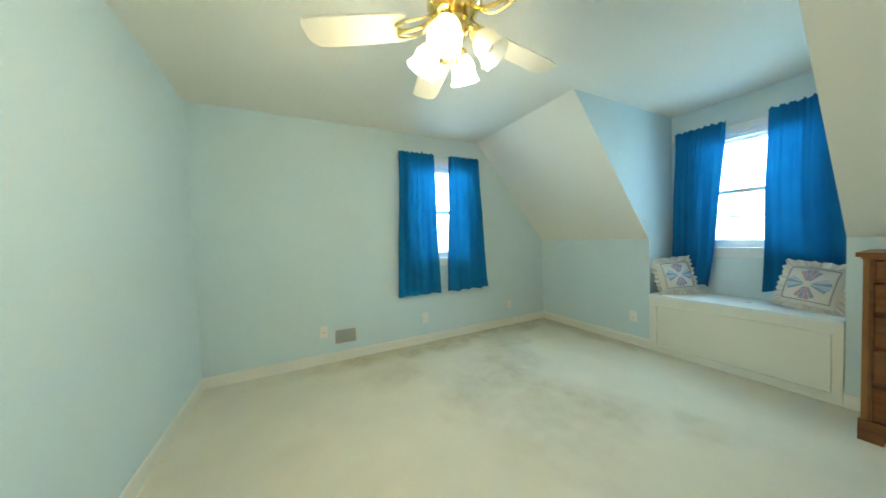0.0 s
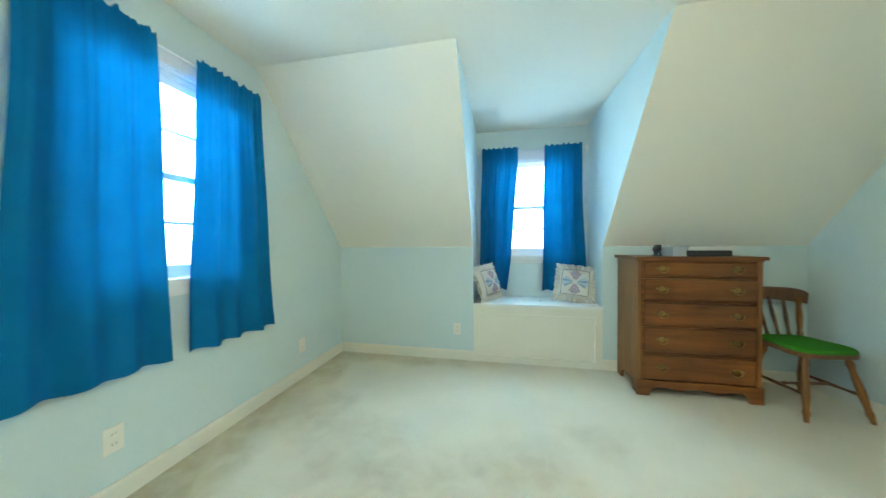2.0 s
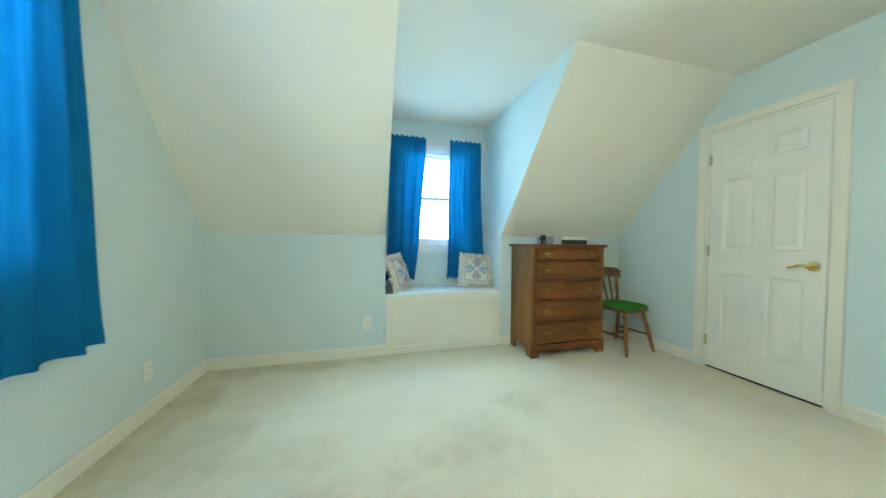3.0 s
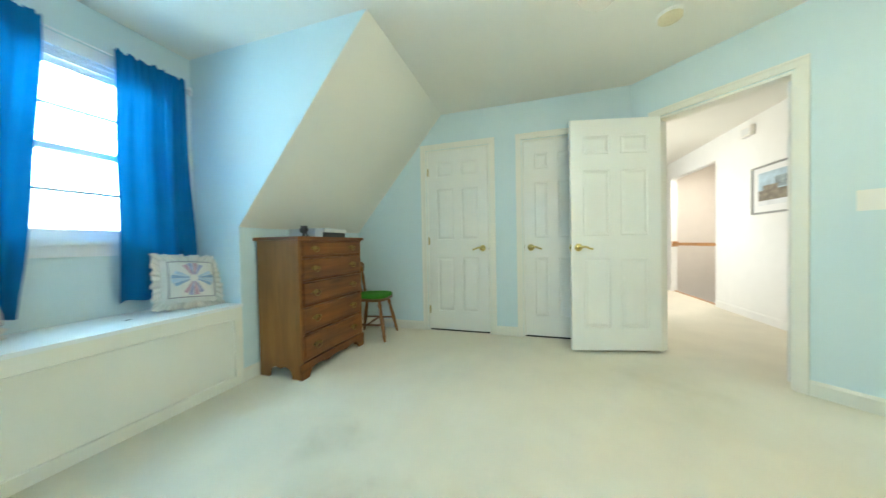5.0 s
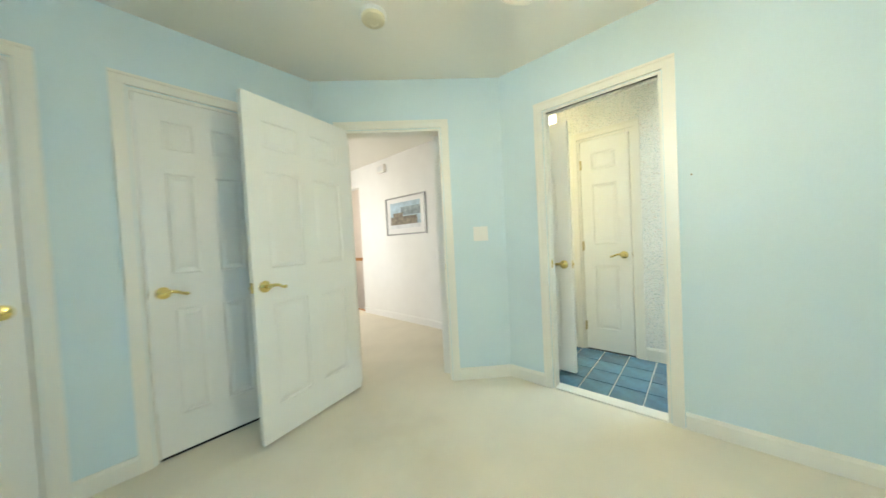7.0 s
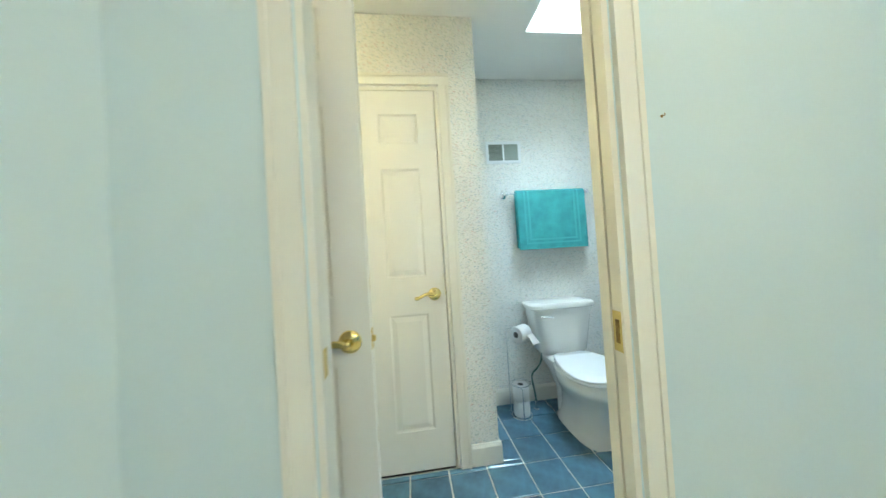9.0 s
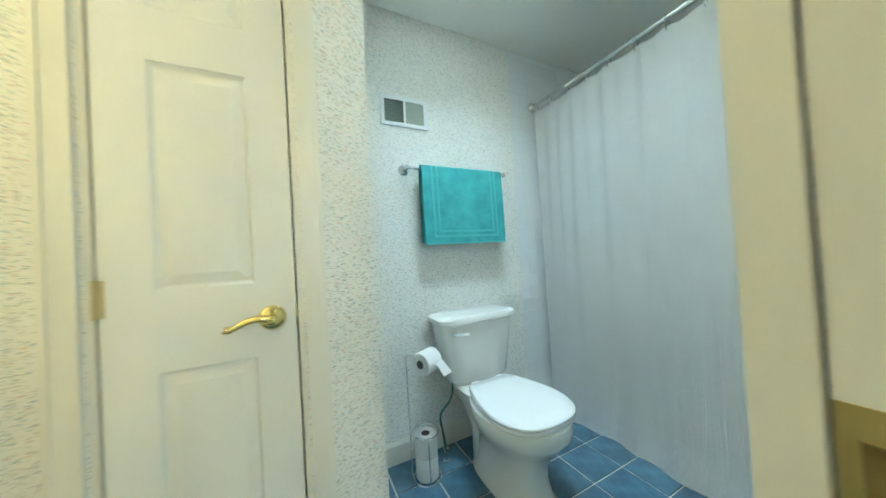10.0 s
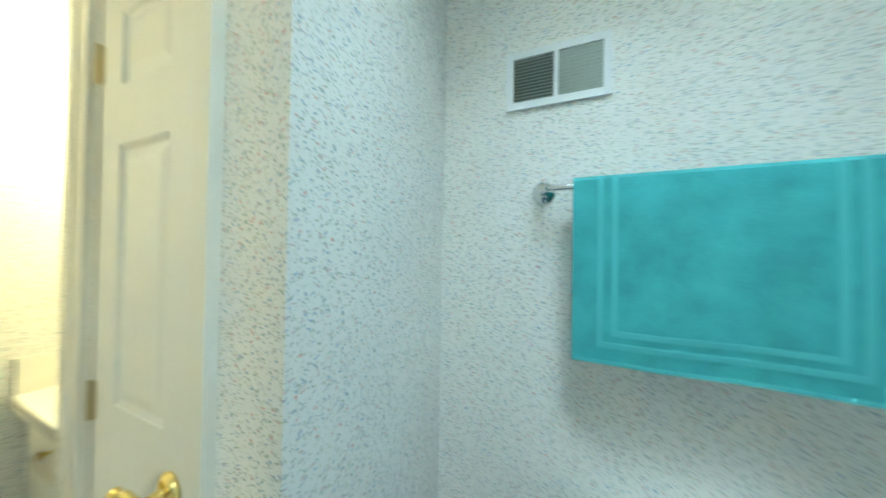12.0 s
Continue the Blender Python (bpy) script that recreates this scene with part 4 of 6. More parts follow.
# ---------------------------------------------------------------- dresser and chair
def dresser(m, w=0.80, d=0.39, h=1.06):
    """Five-drawer chest: x 0..w, front at y = 0, back at y = d."""
    dr = thing("dresser", m, "brown maple five-drawer dresser with brass bail handles", "dresser")
    for x0, x1 in ((0, 0.02), (w - 0.02, w)):
        bm = bmesh.new()
        foot = [(0.0, 0), (0.085, 0), (0.085, 0.03), (0.10, 0.06), (0.13, 0.075), (d / 2 - 0.04, 0.085), (d / 2, 0.07), (d / 2 + 0.04, 0.085), (d - 0.13, 0.075), (d - 0.10, 0.06), (d - 0.085, 0.03), (d - 0.085, 0), (d, 0), (d, h - 0.025), (0, h - 0.025)]
        prism(bm, [(x0, y, z) for y, z in foot], (x1 - x0, 0, 0))
        part("side_panel", bm, M_WOODZ, dr, bevel=0.0015)
    one_box("back_panel", M_WOODZ, 0.02, w - 0.02, d - 0.012, d - 0.002, 0.09, h - 0.025, dr)
    one_box("carcass", M_WOOD, 0.02, w - 0.02, 0.022, d - 0.014, 0.10, h - 0.026, dr)
    bm = bmesh.new()
    box(bm, -0.022, w + 0.022, -0.022, d + 0.012, h - 0.0245, h)
    part("top", bm, M_WOOD, dr, bevel=0.007, seg=3)
    bm = bmesh.new()
    box(bm, -0.006, w + 0.006, -0.008, 0.012, h - 0.036, h - 0.025)
    part("top_moulding", bm, M_WOOD, dr, bevel=0.003)
    bm = bmesh.new()
    front = [(-0.008, 0), (0.075, 0), (0.080, 0.028), (0.105, 0.060), (0.15, 0.072), (0.23, 0.066), (0.28, 0.050), (0.32, 0.062), (w / 2, 0.070)]
    full = front + [(w - x, z) for x, z in front[-2::-1]]
    prism(bm, [(x, -0.012, z) for x, z in full] + [(w + 0.008, -0.012, 0.118), (-0.008, -0.012, 0.118)], (0, 0.020, 0))
    part("base_apron", bm, M_WOOD, dr, bevel=0.003)
    for z in (0.327, 0.532, 0.723, 0.903):
        one_box("rail", M_WOOD, 0.02, w - 0.02, 0.013, 0.0215, z - 0.008, z + 0.005, dr)
    for x0 in (0.0205, w - 0.034):
        one_box("stile", M_WOOD, x0, x0 + 0.0135, 0.0005, 0.0215, 0.118, h - 0.037, dr)
    for z0, z1 in ((0.125, 0.316), (0.336, 0.521), (0.540, 0.712), (0.731, 0.892), (0.911, 1.020)):
        bm = bmesh.new()
        a = [(0.036, -0.001, z0), (w - 0.036, -0.001, z0), (w - 0.036, -0.001, z1), (0.036, -0.001, z1)]
        e = 0.010
        c = [(0.036 + e, -0.010, z0 + e), (w - 0.036 - e, -0.010, z0 + e), (w - 0.036 - e, -0.010, z1 - e), (0.036 + e, -0.010, z1 - e)]
        back = [(x, 0.02, z) for x, _, z in a]
        rings = [[bm.verts.new(v) for v in r] for r in (back, a, c)]
        for u, v in zip(rings, rings[1:]):
            for i in range(4):
                bm.faces.new((u[i], u[(i + 1) % 4], v[(i + 1) % 4], v[i]))
        bm.faces.new(rings[2])
        bm.faces.new(rings[0][::-1])
        drawer = part("drawer", bm, M_WOOD, dr, bevel=0.0012)
        for hx in (0.16, w - 0.16):
            zc = (z0 + z1) / 2 + 0.005
            bm = bmesh.new()
            pts = [(-0.046, 0.0), (-0.036, 0.012), (-0.022, 0.010), (-0.010, 0.019), (0, 0.022), (0.010, 0.019), (0.022, 0.010), (0.036, 0.012), (0.046, 0.0), (0.034, -0.009), (0.018, -0.010), (0, -0.020), (-0.018, -0.010), (-0.034, -0.009)]
            prism(bm, [(hx + x, -0.0125, zc + z) for x, z in pts], (0, 0.002, 0))
            for s in (-1, 1):
                lathe(bm, [(0.007, 0), (0.007, 0.008), (0.009, 0.012), (0.004, 0.016)], 10, Matrix.Translation((hx + s * 0.030, -0.0125, zc + 0.002)) @ Matrix.Rotation(radians(90), 4, "X"))
            tube(bm, bezier((hx - 0.030, -0.024, zc), (hx - 0.036, -0.030, zc - 0.040), (hx + 0.036, -0.030, zc - 0.040), (hx + 0.030, -0.024, zc), 12), 0.0032, 8)
            part("bail_handle", bm, M_OLDBRASS, drawer, "aged brass bail handle", smooth=True)
    return dr


dresser(pose(2.432, 3.395, 0))
TOPZ = 1.06
pr = thing("printer", pose(2.70, 3.45, TOPZ), "low grey and white printer on the dresser", "printer")
bm = bmesh.new()
box(bm, 0.010, 0.104, 0.03, 0.30, 0, 0.074)
part("tray", bm, M_PRINTER, pr, "slate grey paper tray", 0.008)
bm = bmesh.new()
box(bm, 0.108, 0.395, 0.02, 0.30, 0, 0.045)
part("body", bm, M_BLACK, pr, "black printer body", 0.006)
bm = bmesh.new()
box(bm, 0.105, 0.403, 0.01, 0.31, 0.0455, 0.075)
part("lid", bm, M_GREY, pr, "pale grey scanner lid", 0.006)
bm = bmesh.new()
box(bm, 0.118, 0.385, 0.02, 0.29, 0.0755, 0.080)
part("scan_panel", bm, M_PRINTER, pr, "grey inset panel", 0.002)
wc = thing("webcam", pose(2.605, 3.50, TOPZ), "small black camera on a stubby stand", "webcam")
bm = bmesh.new()
lathe(bm, [(0.03, 0), (0.03, 0.006), (0.012, 0.012), (0.008, 0.03)], 18)
part("stand", bm, M_BLACK, wc, smooth=True)
bm = bmesh.new()
lathe(bm, [(0.004, -0.030), (0.020, -0.026), (0.029, -0.010), (0.030, 0.008), (0.022, 0.024), (0.004, 0.030)], 20, Matrix.Translation((0.004, 0, 0.056)) @ Matrix.Rotation(radians(78), 4, "X"))
box(bm, -0.008, 0.028, -0.014, 0.02, 0.068, 0.090)
part("head", bm, M_BLACK, wc, smooth=True)
for s in (-1, 1):
    bm = bmesh.new()
    tube(bm, [(s * 0.012, -0.004, 0.038), (s * 0.022, -0.016, 0.018), (s * 0.026, -0.024, 0.004)], 0.006, 8)
    part("foot", bm, M_BLACK, wc, smooth=True)
bm = bmesh.new()
lathe(bm, [(0.010, 0), (0.010, 0.006), (0.006, 0.008)], 14, Matrix.Translation((0.002, -0.028, 0.060)) @ Matrix.Rotation(radians(90), 4, "X"))
part("lens", bm, M_DARK, wc, "dark glossy lens", smooth=True)


def turned(bm, a, c, r, seg=12):
    """A turned round member from a to c with a swelling."""
    a, c = Vector(a), Vector(c)
    prof = ((0, 0.75), (0.08, 0.85), (0.14, 1.15), (0.2, 0.8), (0.45, 1.1), (0.62, 1.15), (0.8, 0.85), (0.86, 1.1), (0.92, 0.8), (1, 0.7))
    tube(bm, [a.lerp(c, t) for t, _ in prof], [r * k for _, k in prof], seg)


ch = thing("side_chair", pose(3.50, 3.425, 0, 0, 0, 8), "dark wooden spindle-back chair with a green velvet seat", "chair")
bm = bmesh.new()
out = [(0.20 * math.copysign(abs(math.cos(a)) ** 0.55, math.cos(a)) * (1.0 if math.sin(a) < 0 else 0.88), 0.19 * math.copysign(abs(math.sin(a)) ** 0.55, math.sin(a))) for a in [2 * math.pi * i / 40 for i in range(40)]]
prism(bm, [(x, y, 0.405) for x, y in out], (0, 0, 0.028))
part("seat", bm, M_CHAIR, ch, bevel=0.006)
bm = bmesh.new()
rings = []
for r, z in ((0.97, 0.4335), (0.99, 0.445), (0.95, 0.458), (0.75, 0.468), (0.4, 0.466), (0.02, 0.462)):
    rings.append([bm.verts.new((x * r, y * r, z)) for x, y in out])
for a, c in zip(rings, rings[1:]):
    for i in range(40):
        bm.faces.new((a[i], a[(i + 1) % 40], c[(i + 1) % 40], c[i]))
bm.faces.new(rings[-1])
part("seat_pad", bm, M_GREEN, ch, "bright green velvet seat pad", smooth=True)
feet = {}
for sx in (-1, 1):
    for sy in (-1, 1):
        a, c = (sx * 0.13, sy * 0.12, 0.41), (sx * 0.20, sy * 0.20, 0.0)
        feet[sx, sy] = (Vector(a), Vector(c))
        bm = bmesh.new()
        turned(bm, a, c, 0.0185)
        part("leg", bm, M_WOODZ, ch, smooth=True)
for sx in (-1, 1):
    bm = bmesh.new()
    turned(bm, feet[sx, -1][0].lerp(feet[sx, -1][1], 0.6), feet[sx, 1][0].lerp(feet[sx, 1][1], 0.6), 0.0105)
    part("stretcher", bm, M_CHAIR, ch, smooth=True)
bm = bmesh.new()
turned(bm, (-0.172, 0, 0.164), (0.172, 0, 0.164), 0.0105)
part("stretcher", bm, M_CHAIR, ch, smooth=True)
for i in range(5):
    u = (i - 2) / 2
    bm = bmesh.new()
    turned(bm, (u * 0.150, 0.155, 0.43), (u * 0.195, 0.235 - 0.02 * u * u, 0.735), 0.0165 if abs(u) == 1 else 0.0105)
    part("spindle", bm, M_WOODZ if abs(u) == 1 else M_CHAIR, ch, smooth=True)
bm = bmesh.new()
span = [k / 14 - 1 for k in range(29)]
lower = [(u * 0.262, 0.238 - 0.025 * u * u, 0.706 + 0.010 * math.cos(3.1416 * u) - 0.012 * abs(u) ** 6) for u in span]
upper = [(u * 0.280, 0.246 - 0.025 * u * u, 0.808 - 0.014 * abs(u) ** 2 - 0.030 * abs(u) ** 10) for u in span]
prism(bm, lower + upper[::-1], (0, 0.024, 0.004))
part("crest_rail", bm, M_CHAIR, ch, bevel=0.004)

# ---------------------------------------------------------------- ceiling fan
FAN = (1.735, 1.225)
BULB = glow("lit_bulb", (1.0, 0.80, 0.50), 18.0)
M_FROST = cloth("frosted_shade_glass", (0.86, 0.84, 0.78), 0.6, vary=0.02, weave=50)
M_BLADE = mat("cream_fan_blade", (0.63, 0.60, 0.52), 0.45, vary=0.03)
fan = thing("ceiling_fan", pose(*FAN, CZ), "cream five-blade ceiling fan with brass fittings, lamps lit", "ceiling fan")
DROP = Matrix.Translation((0, 0, -0.035))
bm = bmesh.new()
lathe(bm, [(0.065, -0.0005), (0.068, -0.02), (0.05, -0.05), (0.018, -0.062), (0.014, -0.145)], 28)
part("canopy", bm, M_BRASS, fan, smooth=True)
bm = bmesh.new()
lathe(bm, [(0.02, -0.105), (0.07, -0.115), (0.105, -0.14), (0.115, -0.18), (0.115, -0.215), (0.10, -0.24), (0.075, -0.255), (0.06, -0.262)], 32, DROP)
part("motor_housing", bm, M_BRASS, fan, "polished brass motor housing", smooth=True)
bm = bmesh.new()
lathe(bm, [(0.055, -0.262), (0.062, -0.28), (0.062, -0.32), (0.045, -0.345), (0.03, -0.355), (0.022, -0.385), (0.006, -0.40)], 28, DROP)
part("switch_cup", bm, M_BRASS, fan, "polished brass light fitting", smooth=True)
for i in range(5):
    ang = radians(25 + 72 * i)
    rot = DROP @ Matrix.Rotation(ang, 4, "Z")
    bm = bmesh.new()
    o = [(0.20, -0.055), (0.215, -0.062), (0.55, -0.070), (0.60, -0.062), (0.628, -0.035), (0.632, 0.020), (0.628, 0.050), (0.615, 0.068), (0.55, 0.072), (0.215, 0.062), (0.20, 0.055)]
    prism(bm, [(x, y, -0.292 + 0.18 * y) for x, y in o], (0, 0, 0.007))
    part("blade", bm, M_BLADE, fan, bevel=0.002, m=rot)
    bm = bmesh.new()
    for s in (-1, 1):
        tube(bm, bezier((0.085, s * 0.012, -0.250), (0.13, s * 0.05, -0.295), (0.17, s * 0.055, -0.298), (0.235, s * 0.038, -0.299), 10), 0.006, 8, flat=0.7)
        tube(bm, bezier((0.235, s * 0.038, -0.299), (0.255, s * 0.03, -0.299), (0.25, s * 0.012, -0.300), (0.225, s * 0.016, -0.300), 8), 0.005, 8)
    tube(bm, bezier((0.08, 0, -0.25), (0.13, 0, -0.30), (0.18, 0, -0.305), (0.245, 0, -0.299), 10), 0.008, 8)
    part("blade_arm", bm, M_BRASS, fan, "scrolled brass blade arm", smooth=True, m=rot)
for i in range(4):
    rot = DROP @ Matrix.Rotation(radians(45 + 90 * i), 4, "Z")
    bm = bmesh.new()
    tube(bm, bezier((0.04, 0, -0.32), (0.065, 0, -0.305), (0.085, 0, -0.322), (0.090, 0, -0.340), 10), 0.008, 10)
    lathe(bm, [(0.012, 0.012), (0.024, 0.004), (0.026, -0.015), (0.022, -0.022)], 18, Matrix.Translation((0.090, 0, -0.343)) @ Matrix.Rotation(radians(-35), 4, "Y"))
    part("lamp_arm", bm, M_BRASS, fan, "brass lamp arm and socket", smooth=True, m=rot)
    tilt = Matrix.Translation((0.090, 0, -0.346)) @ Matrix.Rotation(radians(-35), 4, "Y") @ Matrix.Scale(0.98, 4)
    bm = bmesh.new()
    seg, prof = 32, [(0.024, -0.012), (0.042, -0.03), (0.055, -0.06), (0.054, -0.085), (0.058, -0.11), (0.068, -0.128)]
    rings = []
    for k, (r, z) in enumerate(prof):
        rings.append([bm.verts.new(tilt @ Vector((r * (1 + (0.05 * math.cos(a * 8) if k > 3 else 0)) * math.cos(a), r * (1 + (0.05 * math.cos(a * 8) if k > 3 else 0)) * math.sin(a), z))) for a in [2 * math.pi * q / seg for q in range(seg)]])
    for a, c in zip(rings, rings[1:]):
        for q in range(seg):
            bm.faces.new((a[q], a[(q + 1) % seg], c[(q + 1) % seg], c[q]))
    part("shade", bm, M_FROST, fan, "frosted glass tulip shade", smooth=True, m=rot)
    bm = bmesh.new()
    lathe(bm, [(0.010, -0.02), (0.016, -0.04), (0.024, -0.065), (0.022, -0.085), (0.010, -0.098), (0.002, -0.10)], 16, tilt)
    part("bulb", bm, BULB if i else M_FROST, fan, "lit warm bulb" if i else "white bulb that is out", smooth=True, m=rot)
for dx, dy, ln in ((0.02, -0.03, 0.13), (-0.03, 0.02, 0.09)):
    bm = bmesh.new()
    tube(bm, [(dx, dy, -0.35), (dx, dy, -0.35 - ln / 2), (dx, dy, -0.35 - ln)], 0.0015, 6)
    lathe(bm, [(0.001, 0), (0.006, -0.008), (0.007, -0.022), (0.003, -0.03)], 10, Matrix.Translation((dx, dy, -0.35 - ln)))
    part("pull_chain", bm, M_BRASS, fan, "brass pull chain with knob", smooth=True)
for ang in (135, 225, 315):
    lamp("fan_light", "POINT", FANW / 3, WARM, pose(FAN[0] + 0.15 * math.cos(radians(ang)), FAN[1] + 0.15 * math.sin(radians(ang)), CZ - 0.53), 0.06)

sm = thing("smoke_detector", pose(2.96, 0.90, CZ), "round ivory smoke detector on the ceiling", "smoke detector")
bm = bmesh.new()
lathe(bm, [(0.075, -0.0005), (0.075, -0.012), (0.068, -0.018)], 32)
part("base", bm, M_PLASTIC, sm, smooth=True)
bm = bmesh.new()
lathe(bm, [(0.066, -0.018), (0.064, -0.034), (0.052, -0.042), (0.03, -0.044), (0.028, -0.040), (0.002, -0.040)], 32)
part("cover", bm, M_BEIGEPLASTIC, sm, "yellowed plastic cover", smooth=True)

hk = thing("wall_hook", pose(1.645, SY, 1.43) @ Matrix.Scale(0.5, 4), "tiny brown hook beside the bathroom opening", "hook")
bm = bmesh.new()
lathe(bm, [(0.007, 0.0005), (0.007, 0.003), (0.003, 0.004)], 12, Matrix.Rotation(radians(-90), 4, "X"))
part("base", bm, M_OLDBRASS, hk, smooth=True)
bm = bmesh.new()
tube(bm, bezier((0, 0.003, 0), (0, 0.02, 0), (0, 0.02, -0.012), (0, 0.016, 0.008), 8), 0.0018, 6)
part("prong", bm, M_OLDBRASS, hk, smooth=True)

# ---------------------------------------------------------------- hall
def framed(name, m, w, h, label, rows):
    """A framed print facing +y: x 0..w, z 0..h; rows: coloured bands (x0, x1, z0, z1, material) in the mount."""
    pc = thing(name, m, label, "picture")
    for x0, x1, z0, z1 in ((0, w, 0, 0.02), (0, w, h - 0.02, h), (0, 0.02, 0.02, h - 0.02), (w - 0.02, w, 0.02, h - 0.02)):
        one_box("frame", M_FRAME, x0, x1, 0.001, 0.025, z0, z1, pc, 0.003)
    one_box("mount", M_MAT, 0.02, w - 0.02, 0.001, 0.012, 0.02, h - 0.02, pc)
    for i, (x0, x1, z0, z1, mt) in enumerate(rows):
        one_box("print", mt, x0 * w, x1 * w, 0.0125, 0.0135 + 0.0006 * i, z0 * h, z1 * h, pc)
    return pc


M_FRAME = mat("pewter_frame", (0.34, 0.35, 0.33), 0.35, 0.6, vary=0.1)
M_MAT = mat("white_mount", (0.80, 0.80, 0.78), 0.8, vary=0.02)
P_SKY = mat("print_pale_blue", (0.42, 0.55, 0.62), 0.7, vary=0.3, scale=9)
P_HILL = mat("print_slate", (0.28, 0.34, 0.36), 0.7, vary=0.5, scale=14)
P_EARTH = mat("print_umber", (0.24, 0.21, 0.16), 0.7, vary=0.5, scale=18)
P_SNOW = mat("print_snow", (0.70, 0.72, 0.72), 0.7, vary=0.15, scale=10)
framed("framed_picture", pose(4.31, HY, 1.26), 0.84, 0.55, "framed print of a misty landscape in a white mount", [(0.12, 0.88, 0.17, 0.85, P_SKY), (0.12, 0.60, 0.50, 0.72, P_HILL), (0.20, 0.88, 0.27, 0.48, P_EARTH), (0.12, 0.88, 0.17, 0.27, P_SNOW), (0.55, 0.80, 0.46, 0.58, P_EARTH)])
framed("framed_picture", pose(7.74, HY, 1.50), 0.32, 0.55, "small dark-framed print far along the hall", [(0.25, 0.75, 0.2, 0.8, P_SKY)])
db = thing("door_chime", pose(5.12, HY, 2.22), "small ivory door chime box high on the wall", "door chime")
one_box("box", M_PLASTIC, 0, 0.17, 0.001, 0.05, 0, 0.12, db, 0.006)
one_box("grille", M_GREY, 0.02, 0.15, 0.0505, 0.053, 0.02, 0.10, db, 0.002)
sr = thing("stair_railing", pose(5.89, HY - 0.06, 0), "oak handrail across the beige stair opening of the hall", "railing")
one_box("shoe", M_RAIL, 0.003, 1.387, -0.02, 0.02, 0.0005, 0.012, sr, 0.003)
one_box("rail", M_RAIL, 0.003, 1.387, -0.03, 0.03, 0.875, 0.925, sr, 0.012)
one_box("rosette", M_RAIL, 1.372, 1.388, -0.05, 0.05, 0.85, 0.95, sr, 0.006)

# ---------------------------------------------------------------- bathroom
def rounded(cx, cy, ax, ay, z, p=0.5, n=40, front=1.0, back=None):
    """A ring of a rounded rectangle or egg; front stretches the part towards +y."""
    ring = []
    for i in range(n):
        a = 2 * math.pi * i / n
        c, s = math.cos(a), math.sin(a)
        q = back if back and s < 0 else p
        y = ay * math.copysign(abs(s) ** q, s)
        ring.append((cx + ax * (0.86 + 0.14 * (1 + s) if back and s < 0 else 1) * math.copysign(abs(c) ** q, c), cy + y * (front if s > 0 else 1), z))
    return ring


def loft(bm, rings, close=(True, True)):
    vs = [[bm.verts.new(p) for p in r] for r in rings]
    n = len(vs[0])
    for a, c in zip(vs, vs[1:]):
        for i in range(n):
            bm.faces.new((a[i], a[(i + 1) % n], c[(i + 1) % n], c[i]))
    if close[0]:
        bm.faces.new(vs[0][::-1])
    if close[1]:
        bm.faces.new(vs[-1])


to = thing("toilet", pose(1.222, BB + 0.015, 0), "white two-piece toilet with its lid closed", "toilet")
bm = bmesh.new()
loft(bm, [rounded(0, 0.105, 0.150, 0.080, 0.400, 0.45), rounded(0, 0.105, 0.172, 0.092, 0.425, 0.4), rounded(0, 0.105, 0.212, 0.100, 0.675, 0.36), rounded(0, 0.105, 0.216, 0.102, 0.715, 0.36)])
part("tank", bm, M_PORCELAIN, to, smooth=True)
bm = bmesh.new()
loft(bm, [rounded(0, 0.107, 0.222, 0.107, 0.7155, 0.36), rounded(0, 0.107, 0.234, 0.114, 0.723, 0.36), rounded(0, 0.107, 0.235, 0.115, 0.744, 0.36), rounded(0, 0.107, 0.222, 0.106, 0.757, 0.38), rounded(0, 0.107, 0.18, 0.08, 0.760, 0.4)])
part("tank_lid", bm, M_PORCELAIN, to, smooth=True)
bm = bmesh.new()
lathe(bm, [(0.011, 0), (0.011, 0.012), (0.008, 0.016)], 14, Matrix.Translation((0.165, 0.205, 0.675)) @ Matrix.Rotation(radians(-90), 4, "X"))
tube(bm, bezier((0.165, 0.222, 0.675), (0.145, 0.228, 0.676), (0.12, 0.228, 0.675), (0.095, 0.224, 0.670), 8), [0.006 + 0.0004 * i for i in range(9)], 8)
part("flush_lever", bm, M_CHROME, to, "chrome flush lever", smooth=True)
bm = bmesh.new()
loft(bm, [rounded(0, 0.385, 0.120, 0.235, 0.0005, 0.62, front=0.86), rounded(0, 0.385, 0.120, 0.235, 0.022, 0.62, front=0.86), rounded(0, 0.385, 0.106, 0.215, 0.05, 0.68, front=0.90), rounded(0, 0.38, 0.098, 0.195, 0.12, 0.72, front=0.96), rounded(0, 0.385, 0.104, 0.19, 0.19, 0.78, front=1.02), rounded(0, 0.40, 0.138, 0.20, 0.255, 0.87, front=1.08), rounded(0, 0.425, 0.168, 0.212, 0.305, 0.9, front=1.14), rounded(0, 0.435, 0.180, 0.22, 0.335, 0.9, front=1.15), rounded(0, 0.435, 0.186, 0.222, 0.365, 0.9, front=1.16), rounded(0, 0.435, 0.184, 0.22, 0.386, 0.9, front=1.15), rounded(0, 0.435, 0.176, 0.212, 0.393, 0.9, front=1.15)])
part("bowl", bm, M_PORCELAIN, to, smooth=True)
bm = bmesh.new()
loft(bm, [rounded(0, 0.25, 0.085, 0.11, 0.0005, 0.55), rounded(0, 0.235, 0.078, 0.11, 0.18, 0.55), rounded(0, 0.19, 0.10, 0.13, 0.29, 0.5), rounded(0, 0.155, 0.135, 0.14, 0.36, 0.45), rounded(0, 0.15, 0.14, 0.14, 0.385, 0.45), rounded(0, 0.13, 0.13, 0.11, 0.399, 0.5)])
